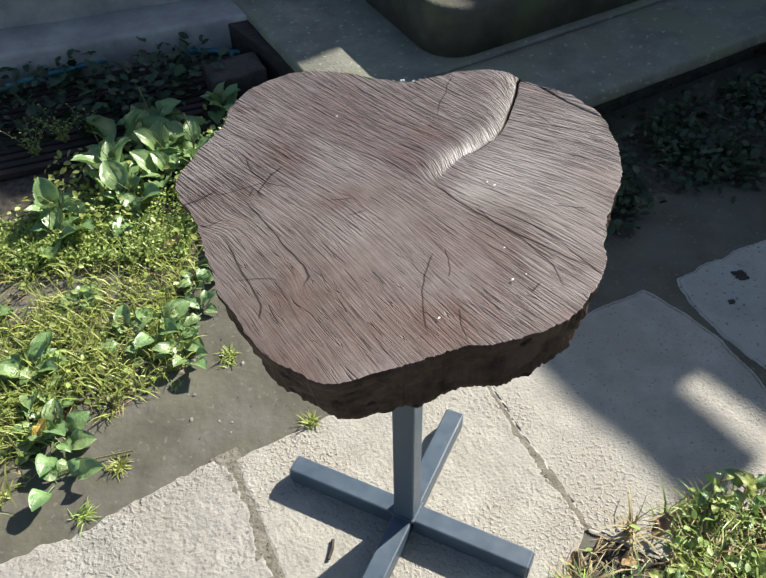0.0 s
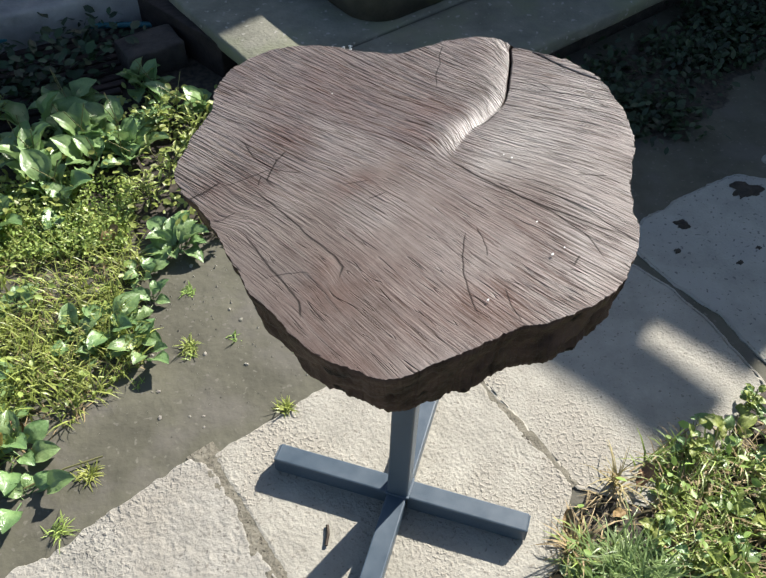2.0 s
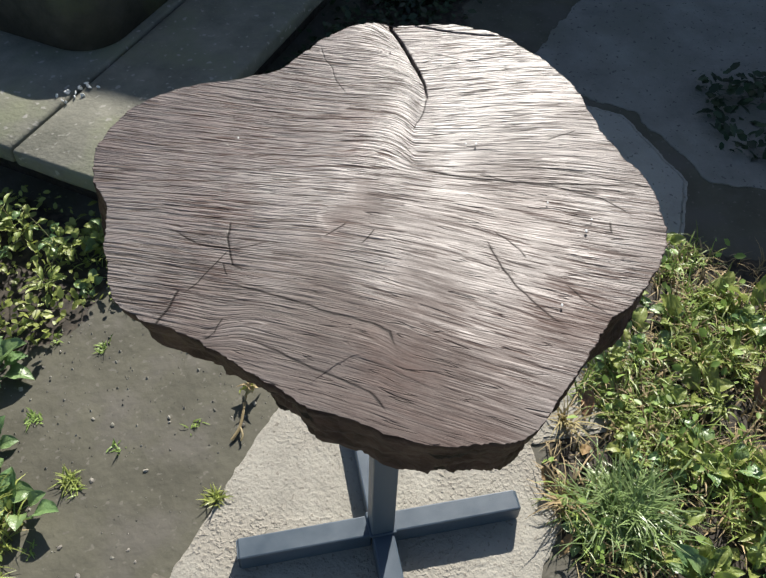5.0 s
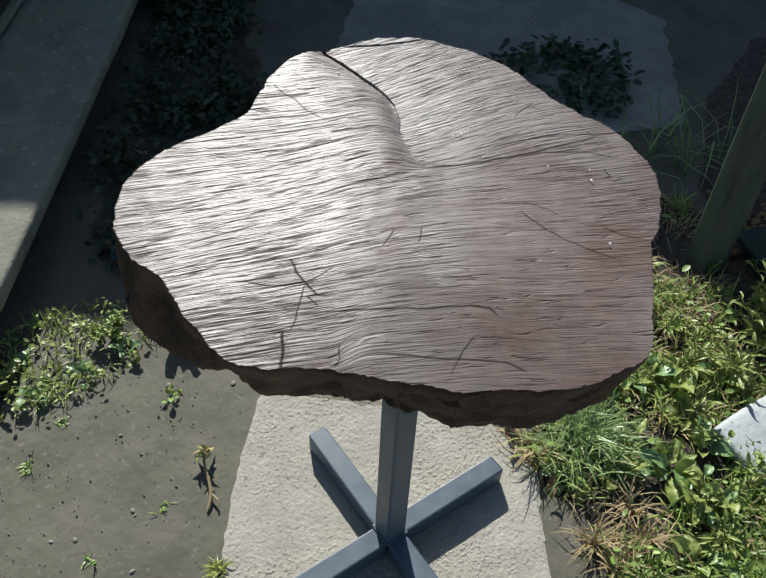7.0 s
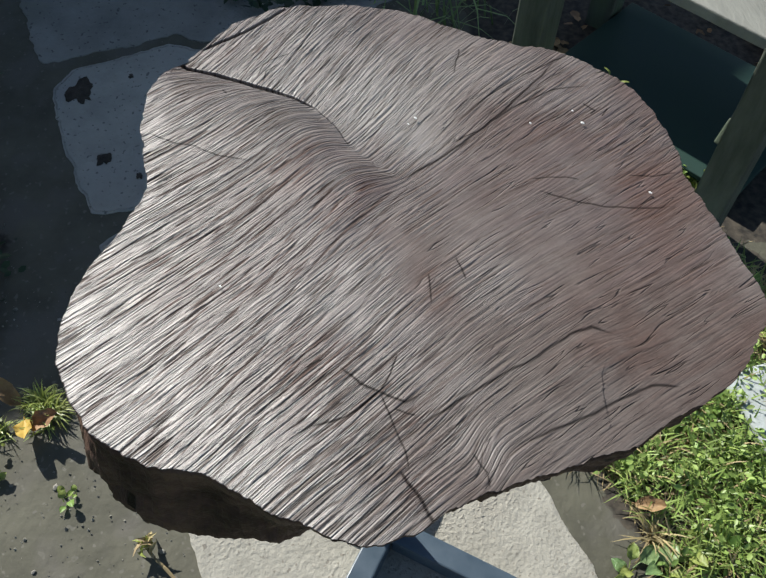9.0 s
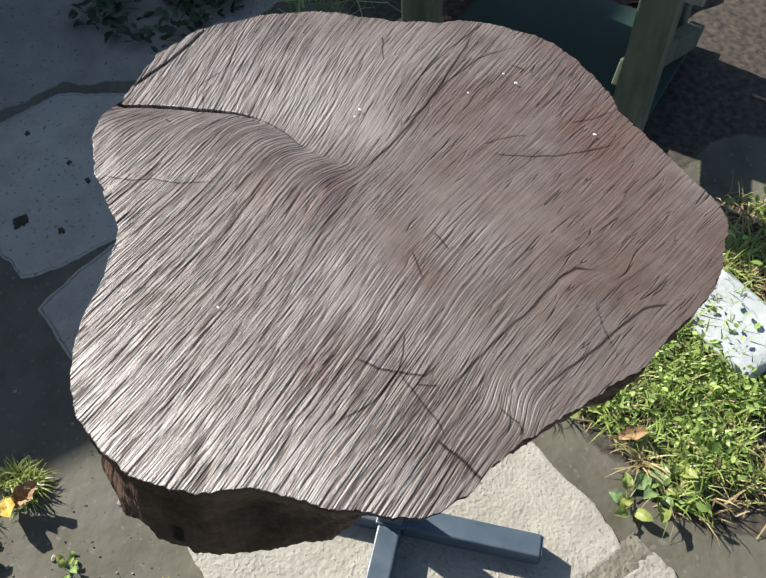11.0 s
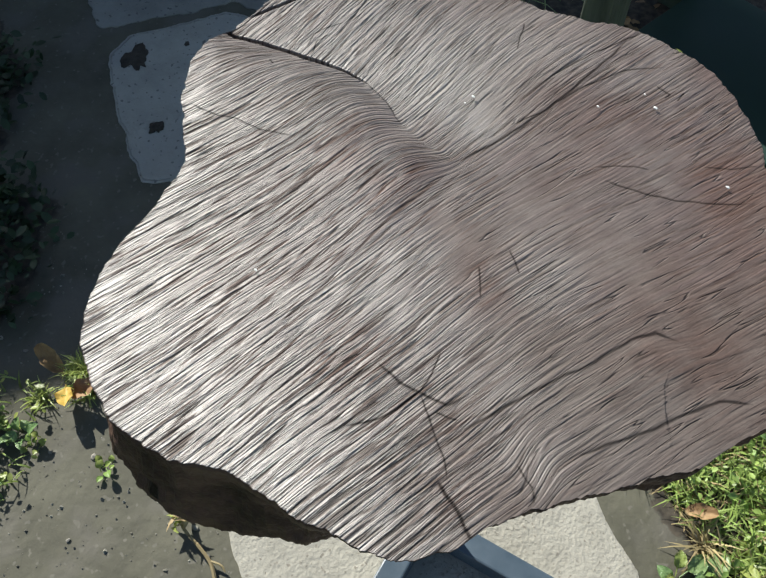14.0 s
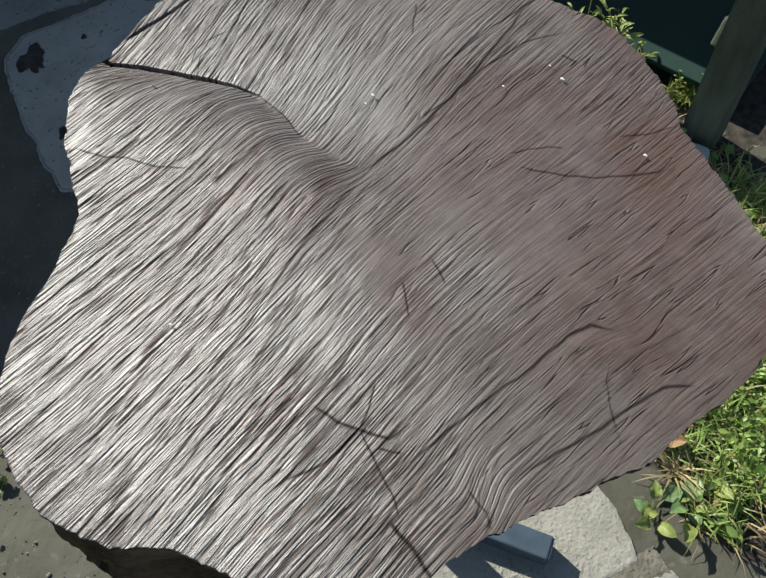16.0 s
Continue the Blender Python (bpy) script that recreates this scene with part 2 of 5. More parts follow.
M_LEAF_LIGHT = material("young_green_leaf", (0.19, 0.25, 0.05), (0.38, 0.44, 0.13), scale=24, rough=0.4, random_tint=0.25, translucent=0.3, bump=0.001, bump_scale=150)
# leaves of the shaded weeds: part of the deep shade is in this colour
M_WEED_SHADED = material("shaded_weed_leaves", (0.013, 0.034, 0.014), (0.036, 0.068, 0.026), scale=10, rough=0.42, random_tint=0.4, translucent=0.2)
M_STEM = material("weed_stem", (0.13, 0.13, 0.05), (0.2, 0.19, 0.08), scale=30, rough=0.6)
M_DEAD = material("dead_leaf", (0.16, 0.085, 0.04), (0.4, 0.27, 0.13), scale=22, rough=0.7, random_tint=0.3, bump=0.002, bump_scale=120)
M_TWIG = material("dark_twig", (0.03, 0.022, 0.016), (0.08, 0.06, 0.045), scale=60, rough=0.85)
M_JOINT = material("sandy_joint_dirt", (0.12, 0.108, 0.082), (0.24, 0.222, 0.175), scale=40, detail=9, rough=0.95, bump=0.004, bump_scale=120, specks=((0.06, 0.052, 0.04), 150))
M_STONE = material("pebbles", (0.1, 0.095, 0.08), (0.3, 0.28, 0.24), scale=30, rough=0.85, random_tint=0.5)
M_CHIP = material("white_specks", (0.7, 0.7, 0.68), (0.85, 0.85, 0.83), scale=60, rough=0.6)
M_RED = material("faded_red_cloth", (0.1, 0.03, 0.025), (0.18, 0.055, 0.045), scale=18, rough=0.8)


def mud_with_soil():
    """Soil shows in the beds, and painted gloom round the stand, with a ragged crumbly border against the trodden mud.
    """
    n, l = M_MUD.node_tree.nodes, M_MUD.node_tree.links
    p = n["Principled BSDF"]
    mud = p.inputs["Base Color"].links[0].from_socket
    co = n.new("ShaderNodeTexCoord")
    bed = n.new("ShaderNodeAttribute")
    bed.attribute_name = "soil"
    fine = n.new("ShaderNodeTexNoise")
    fine.inputs["Scale"].default_value, fine.inputs["Detail"].default_value = 70, 6
    l.new(co.outputs["Object"], fine.inputs["Vector"])
    add = n.new("ShaderNodeMath")
    l.new(bed.outputs["Fac"], add.inputs[0])
    l.new(fine.outputs["Fac"], add.inputs[1])
    edge = n.new("ShaderNodeMapRange")
    edge.inputs["From Min"].default_value, edge.inputs["From Max"].default_value = 0.9, 1.05
    l.new(add.outputs["Value"], edge.inputs["Value"])
    ramp = n.new("ShaderNodeValToRGB")
    ramp.color_ramp.elements[0].position, ramp.color_ramp.elements[1].position = 0.35, 0.68
    ramp.color_ramp.elements[0].color, ramp.color_ramp.elements[1].color = (0.022, 0.018, 0.014, 1), (0.085, 0.070, 0.052, 1)
    l.new(fine.outputs["Fac"], ramp.inputs["Fac"])
    x = n.new("ShaderNodeMix")
    x.data_type = "RGBA"
    l.new(edge.outputs["Result"], x.inputs["Factor"])
    l.new(mud, x.inputs[6])
    l.new(ramp.outputs["Color"], x.inputs[7])
    l.new(x.outputs[2], p.inputs["Base Color"])


mud_with_soil()


# ---- geometry helpers ----
def mesh_from(name, verts, faces, mats, smooth=True, index=None):
    me = bpy.data.meshes.new(name)
    me.from_pydata(verts if isinstance(verts, list) else verts.tolist(), [], faces if isinstance(faces, list) else faces.tolist())
    for m in (mats if isinstance(mats, (list, tuple)) else [mats]):
        me.materials.append(m)
    if smooth:
        me.polygons.foreach_set("use_smooth", np.ones(len(me.polygons), dtype=bool))
    if index is not None:
        me.polygons.foreach_set("material_index", index)
    me.update()
    return me


def under(child, parent):
    child.parent = parent
    return child


def part(name, bm, mat, parent, label="", smooth=False):
    me = bpy.data.meshes.new(name)
    bm.to_mesh(me)
    bm.free()
    me.materials.append(mat)
    if smooth:
        me.polygons.foreach_set("use_smooth", np.ones(len(me.polygons), dtype=bool))
    ob = new(name, me)
    if parent:
        ob.parent = parent
    if label:
        ob["label"] = label
    return ob


def box_bm(sx, sy, sz, m=None, bevel=0.002, segs=2):
    bm = bmesh.new()
    bmesh.ops.create_cube(bm, size=1, matrix=(m or Matrix()) @ Matrix.Diagonal((sx, sy, sz, 1)))
    if bevel:
        bmesh.ops.bevel(bm, geom=list(bm.edges), offset=bevel, segments=segs, affect="EDGES", profile=0.5)
    return bm


def rough_box_bm(sx, sy, sz, m=None, cuts=6, amount=0.004, freq=20.0, bevel=0.006, seed=0.0):
    """A worn block: bevelled, cut finely and pushed about by noise."""
    bm = box_bm(sx, sy, sz, None, bevel, 2)
    long = [e for e in bm.edges if e.calc_length() > max(sx, sy, sz) / (cuts + 1)]
    bmesh.ops.subdivide_edges(bm, edges=long, cuts=cuts, use_grid_fill=True)
    for v in bm.verts:
        v.co += v.co.normalized() * noise.noise((v.co + Vector((seed, seed, 0))) * freq) * amount
    if m is not None:
        bmesh.ops.transform(bm, matrix=m, verts=bm.verts)
    return bm


def hash2(i, j, seed):
    v = np.sin(i * 127.1 + j * 311.7 + seed * 74.7) * 43758.5453
    return v - np.floor(v)


def vnoise(x, y, seed=0.0):
    """Smooth value noise, -1 to 1."""
    i, j = np.floor(x), np.floor(y)
    fx, fy = x - i, y - j
    fx, fy = fx * fx * (3 - 2 * fx), fy * fy * (3 - 2 * fy)
    a = hash2(i, j, seed) * (1 - fx) + hash2(i + 1, j, seed) * fx
    b = hash2(i, j + 1, seed) * (1 - fx) + hash2(i + 1, j + 1, seed) * fx
    return (a * (1 - fy) + b * fy) * 2 - 1


def fbm(x, y, seed=0.0, octaves=4):
    s, a = 0.0, 1.0
    for k in range(octaves):
        s = s + a * vnoise(x * 2 ** k, y * 2 ** k, seed + 13.7 * k)
        a *= 0.5
    return s


def inside(poly, x, y):
    hit = np.zeros(np.shape(x), dtype=bool)
    for (x0, y0), (x1, y1) in zip(poly, poly[1:] + poly[:1]):
        c = ((y0 > y) != (y1 > y)) & (x < (x1 - x0) * (y - y0) / ((y1 - y0) or 1e-9) + x0)
        hit ^= c
    return hit


def path_distance(pts, x, y):
    """Distance to a polyline, the signed side, and how far along it (0 to 1)."""
    best, side, along = np.full(np.shape(x), 9.0), np.zeros(np.shape(x)), np.zeros(np.shape(x))
    n = len(pts) - 1
    for k in range(n):
        (ax, ay), (bx, by) = pts[k], pts[k + 1]
        dx, dy = bx - ax, by - ay
        ll = dx * dx + dy * dy
        t = np.clip(((x - ax) * dx + (y - ay) * dy) / ll, 0, 1)
        d = np.hypot(x - ax - t * dx, y - ay - t * dy)
        s = np.sign((x - ax) * dy - (y - ay) * dx)
        near = d < best
        best, side, along = np.where(near, d, best), np.where(near, s, side), np.where(near, (k + t) / n, along)
    return best, side, along


def tube(pts, radius, sides=7, taper=1.0):
    """A tapering tube through points, as a bmesh."""
    bm = bmesh.new()
    rings = []
    pts = [Vector(p) for p in pts]
    for k, p in enumerate(pts):
        d = (pts[min(k + 1, len(pts) - 1)] - pts[max(k - 1, 0)]).normalized()
        a = d.orthogonal().normalized()
        b = d.cross(a)
        r = radius * (1 + (taper - 1) * k / (len(pts) - 1))
        rings.append([bm.verts.new(p + (a * math.cos(q) + b * math.sin(q)) * r) for q in (2 * math.pi * s / sides for s in range(sides))])
    for r0, r1 in zip(rings, rings[1:]):
        for s in range(sides):
            bm.faces.new((r0[s], r0[(s + 1) % sides], r1[(s + 1) % sides], r1[s]))
    bm.faces.new(rings[0][::-1])
    bm.faces.new(rings[-1])
    return bm


# ---- ground ----
def build_ground():
    xs = np.concatenate(([-300, -80, -25, -8, -3.5], np.arange(-2.2, 2.6, 0.012), [3.5, 8, 25, 80, 300]))
    ys = np.concatenate(([-300, -80, -25, -8, -3], np.arange(-1.6, 2.4, 0.012), [3.5, 8, 25, 80, 300]))
    X, Y = np.meshgrid(xs, ys)
    near = (np.abs(X) < 2.7) & (np.abs(Y) < 2.5)
    Z = -0.0019 + np.where(near, 0.0012 * fbm(X * 4, Y * 4, 3) + 0.0007 * fbm(X * 26, Y * 26, 5), 0)
    nx, ny = len(xs), len(ys)
    idx = np.arange(nx * ny).reshape(ny, nx)
    faces = np.stack((idx[:-1, :-1], idx[:-1, 1:], idx[1:, 1:], idx[1:, :-1]), -1).reshape(-1, 4)
    me = mesh_from("ground", np.stack((X, Y, Z), -1).reshape(-1, 3), faces, M_MUD)
    soil = np.zeros(X.shape, dtype=bool)
    for z in SOIL_AND_GLOOM:
        soil |= inside(z, X + 0.03 * vnoise(X * 14, Y * 14, 2), Y + 0.03 * vnoise(X * 14, Y * 14, 8))
    soft = soil.astype(float)
    for _ in range(3):
        soft[1:-1, 1:-1] = (soft[1:-1, 1:-1] * 2 + soft[:-2, 1:-1] + soft[2:, 1:-1] + soft[1:-1, :-2] + soft[1:-1, 2:]) / 6
    at = me.attributes.new("soil", "FLOAT", "POINT")
    at.data.foreach_set("value", soft.astype(np.float32).ravel())
    tagged(new("ground", me), "trodden grey-brown mud with darker soil beds", "ground", kind="structure")


GRASS_LEFT = [(-.38, .33), (-.42, .50), (-.36, .57), (-.40, .72), (-.85, .80), (-1.5, .7), (-1.4, -.1), (-.70, .02), (-.58, .17), (-.46, .27)]
WEEDS_BACK = [(-.42, .68), (-.18, .60), (.0, .66), (.03, .80), (-.12, 1.08), (-.35, 1.12), (-.72, .98), (-.8, .78)]
GRASS_RIGHT = [(.22, -.20), (.29, -.10), (.36, -.09), (.45, -.06), (.58, .0), (.85, .0), (1.0, -.3), (.78, -.40), (.56, -.62), (.3, -.9), (-.3, -.75), (-.12, -.42), (.06, -.36), (.17, -.30)]
DARK_WEEDS = [(.30, .62), (.56, .58), (.66, .72), (.9, .70), (1.1, .85), (1.5, 1.1), (1.6, 1.35), (1.2, 1.22), (.72, .98), (.34, .80)]
# ground painted dark for the gloom under and behind the stand
STAND_GLOOM = [(.50, -.72), (.70, -.46), (.92, -.34), (1.5, -.28), (2.2, -.5), (2.2, -1.6), (.9, -1.6), (.5, -1.1)]
SOIL_AND_GLOOM = [STAND_GLOOM, WEEDS_BACK, GRASS_RIGHT, DARK_WEEDS, [(-.42, .95), (-.1, 1.15), (-.2, 1.6), (-2, 1.7), (-2, .85), (-.8, .8)]]


def paving(name, corners, mat, top=0.0, thick=0.05, relief=0.002, freq=120.0, seed=1.0, label="", wobble=0.006):
    """A worn concrete flag: star-shaped about its middle, with a nibbled edge and a pebbly face."""
    cx, cy = np.mean(corners, axis=0)
    rows = []
    n = 420
    seg = [math.dist(a, b) for a, b in zip(corners, corners[1:] + corners[:1])]
    total = sum(seg)
    for k in range(n):
        s = total * k / n
        for (a, b), ln in zip(zip(corners, corners[1:] + corners[:1]), seg):
            if s <= ln:
                rows.append((a[0] + (b[0] - a[0]) * s / ln, a[1] + (b[1] - a[1]) * s / ln))
                break
            s -= ln
    e = np.array(rows)
    for _ in range(2):
        e = (np.roll(e, 1, 0) + e * 2 + np.roll(e, -1, 0)) / 4
    e += np.stack((fbm(e[:, 0] * 22, e[:, 1] * 22, seed), fbm(e[:, 0] * 22, e[:, 1] * 22, seed + 5)), -1) * wobble * 0.6
    e += np.stack((vnoise(e[:, 0] * 90, e[:, 1] * 90, seed), vnoise(e[:, 0] * 90, e[:, 1] * 90, seed + 5)), -1) * wobble * 0.25
    size = max(np.ptp(e[:, 0]), np.ptp(e[:, 1]))
    nr = int(np.clip(size / 0.005, 24, 100))
    r = np.linspace(0, 1, nr + 1)[1:] ** 0.9
    r[-3:] = (1 - 0.008 / size * 2, 1 - 0.003 / size * 2, 1.0)
    X = cx + (e[None, :, 0] - cx) * r[:, None]
    Y = cy + (e[None, :, 1] - cy) * r[:, None]
    pebble = 0.8 * (1 - np.abs(vnoise(X * freq, Y * freq, seed))) ** 2 + 0.5 * vnoise(X * freq * 2.1, Y * freq * 2.1, seed + 3) - 0.7 * np.clip(vnoise(X * freq * 1.3, Y * freq * 1.3, seed + 6) - 0.45, 0, 1)
    patch = np.clip(0.6 + 0.7 * fbm(X * 7, Y * 7, seed + 9), 0.1, 1.3)
    Z = top + relief * pebble * patch + 0.0010 + 0.0010 * vnoise(X * 6, Y * 6, seed + 1)
    Z[-1] -= 0.0008
    low = np.stack((e[:, 0], e[:, 1], np.full(n, top - thick)), -1)
    lip = np.stack((X[-1], Y[-1], Z[-1]), -1)
    verts = np.concatenate(([[cx, cy, top]], np.stack((X, Y, Z), -1).reshape(-1, 3), lip, low))
    k = np.arange(n)
    k1 = (k + 1) % n
    faces = [(0, 1 + a, 1 + b) for a, b in zip(k, k1)]
    for q in [q for q in range(nr + 1) if q != nr - 1]:
        faces += [(1 + q * n + a, 1 + (q + 1) * n + a, 1 + (q + 1) * n + b, 1 + q * n + b) for a, b in zip(k, k1)]
    return tagged(new(name, mesh_from(name, verts, faces, mat)), label, "paving slab", group="paving slabs", kind="structure")


# ---- table ----
RADII = [0.211, 0.219, 0.227, 0.236, 0.237, 0.234, 0.228, 0.229, 0.223, 0.212, 0.199, 0.19, 0.197, 0.213, 0.236, 0.251, 0.258, 0.258, 0.249, 0.234, 0.232, 0.234, 0.237, 0.228,
         0.211, 0.204, 0.204, 0.206, 0.21, 0.214, 0.222, 0.231, 0.234, 0.235, 0.22, 0.209, 0.2, 0.198, 0.203, 0.207, 0.21, 0.211, 0.207, 0.201, 0.193, 0.189, 0.194, 0.201]
MID = (-.02, -.06)
TOP_Z = 0.6975
# from the drawing of the top to where it sits on the stand
TOP_FIT = Matrix.Translation((0.0157, 0.0195, -0.0085 + TOP_Z)) @ Matrix.Scale(1.036, 4) @ Matrix.Translation((0, 0, -TOP_Z))
# fibre directions over the top: x, y, degrees
GRAIN = [(-.009, .102, -57), (.035, .111, -56), (-.038, .112, -60), (-.033, .033, -40), (.091, -.029, -29), (.129, .034, -26), (.078, -.084, -33),
         (.108, -.154, -53), (.071, -.18, -57), (-.024, -.151, -68), (-.045, -.146, -66), (-.058, -.21, -63), (-.083, .143, -60), (-.102, .116, -45),
         (-.137, .14, -56), (-.172, .106, -46), (-.175, .093, -33), (-.178, .069, -32), (-.191, .04, -57), (-.127, .007, -47), (-.102, .01, -33),
         (-.216, .006, -60), (-.177, -.051, -63), (-.145, -.114, -63), (-.195, -.13, -66), (-.12, -.183, -66), (-.221, -.007, -50), (-.086, -.252, -66),
         (-.16, -.223, -65), (-.05, -.03, -40), (-.088, -.089, -58)]
LEDGE = [(.146, .130), (.124, .106), (.108, .064), (.089, .024), (.059, -.004), (.039, -.014), (.019, -.034), (.008, -.050)]
CURL = [(-.174, -.064), (-.154, -.104), (-.133, -.132), (-.124, -.153), (-.128, -.170), (-.142, -.186)]
CRACKS = [  # width, depth, points
    (.0012, .010, [(.146, .130), (.124, .106), (.118, .086), (.108, .064), (.099, .042), (.089, .024), (.078, .009)]), (.0006, .0012, [(.078, .009), (.059, -.004), (.039, -.014)]),
    (.0010, .0030, [(.006, -.048), (.018, -.068), (.038, -.095), (.060, -.120), (.085, -.145), (.106, -.166), (.126, -.183)]),
    (.0007, .0018, [(.040, -.089), (.052, -.110), (.075, -.139), (.094, -.176), (.098, -.208)]), (.0007, .0016, [(.061, -.096), (.089, -.123), (.113, -.159), (.135, -.197)]),
    (.0007, .0020, [(-.009, -.145), (-.018, -.167), (-.024, -.187), (-.027, -.207), (-.027, -.238)]), (.0006, .0016, [(.003, -.142), (.004, -.166), (.001, -.176)]),
    (.0006, .0012, [(.004, -.214), (.002, -.232), (.005, -.250)]),
    (.0009, .0026, [(-.142, .003), (-.148, -.004), (-.154, -.009), (-.159, -.019), (-.164, -.027), (-.167, -.034), (-.161, -.047)]),
    (.0009, .0026, [(-.180, .022), (-.175, .003), (-.170, -.006), (-.164, -.013), (-.158, -.020)]), (.0006, .0012, [(-.158, -.020), (-.148, -.027), (-.134, -.032)]),
    (.0005, .0010, [(-.161, -.020), (-.179, -.025), (-.195, -.030), (-.210, -.032)]), (.0010, .0030, [(-.211, -.027), (-.222, -.034), (-.243, -.044)]),
    (.0006, .0012, [(-.172, -.027), (-.176, -.040)]), (.0006, .0012, [(-.136, .014), (-.141, .024)]),
    (.0010, .0026, [(-.182, -.043), (-.169, -.064), (-.154, -.092), (-.141, -.119), (-.127, -.142), (-.122, -.158), (-.128, -.170)]),
    (.0010, .0024, [(-.196, -.104), (-.184, -.138), (-.173, -.164), (-.165, -.185), (-.167, -.203)]), (.0006, .0012, [(.143, -.108), (.114, -.100)]),
    (.0007, .0017, [(.054, .130), (.045, .112), (.042, .098), (.032, .081), (.025, .056)]), (.0006, .0012, [(-.076, -.058), (-.099, -.057)]), (.0006, .0012, [(-.064, -.078), (-.082, -.082)]),
    (.0005, .0009, [(-.202, -.069), (-.214, -.076), (-.223, -.076)]), (.0008, .0018, [(.078, -.196), (.070, -.204), (.066, -.199)]), (.0007, .0015, [(.064, -.208), (.072, -.214)]),
    (.0006, .0012, [(.115, .053), (.128, .049), (.135, .040), (.142, .026)]), (.0006, .0012, [(.109, .049), (.121, .046), (.129, .036)]), (.0009, .0020, [(.098, .079), (.094, .076)]),
    (.0011, .006, [(.147, .095), (.167, .064), (.186, .041), (.196, .030)])]
# x, y, reach: redder patches, greyer patches, and places where the face is smooth
RED = [(.038, -.182, .032), (.025, .022, .022), (-.011, -.008, .016), (-.144, -.176, .018), (-.084, -.055, .025), (-.209, -.038, .025), (-.144, .018, .02), (-.06, .07, .05), (-.02, -.24, .03)]
# pale grey wood, with the glare on it painted in as lighter colour
PALE_GLARE = [(.1, -.03, .06), (.12, -.09, .05), (.15, .02, .04), (.06, -.05, .035), (.075, -.195, .04), (.0, -.19, .03)]
GREY = [(0, .086, .03), (.073, -.046, .04), (-.102, .019, .02), (-.101, -.097, .02), (-.147, -.150, .02), (-.218, .007, .02), (.125, -.144, .03)]
SMOOTH = [(-.041, -.088, .026), (-.060, -.050, .018), (-.072, -.040, .012), (-.134, -.186, .022), (-.078, -.150, .034), (-.03, -.115, .024), (.01, -.19, .018), (.062, -.065, .018), (-.165, -.235, .02)]
# less glossy part of the face; its missing sheen is also painted as darker colour
DULL = [(-.19, -.09, .07), (-.17, -.19, .07), (-.23, -.03, .04)]
# where the varnish still shines
SHINY = [(.10, -.165, .07), (.02, -.21, .06), (-.06, -.17, .05)]
# where the torn grain stands out most
TORN = [(.105, -.165, .06), (.05, -.22, .04)]


def blobs(spots, x, y):
    """Soft ragged patches."""
    wx, wy = x + 0.012 * fbm(x * 30, y * 30, 71, 3), y + 0.012 * fbm(x * 30, y * 30, 73, 3)
    return sum(np.exp(-((wx - a) ** 2 + (wy - b) ** 2) / r ** 2) for a, b, r in spots)


def spline_radius(th):
    """Closed cubic curve through RADII."""
    n = len(RADII)
    r = np.array(RADII)
    s = (th / (2 * math.pi) * n) % n
    i = np.floor(s).astype(int)
    f = s - i
    p0, p1, p2, p3 = r[(i - 1) % n], r[i % n], r[(i + 1) % n], r[(i + 2) % n]
    return p1 + 0.5 * f * (p2 - p0 + f * (2 * p0 - 5 * p1 + 4 * p2 - p3 + f * (3 * (p1 - p2) + p3 - p0)))


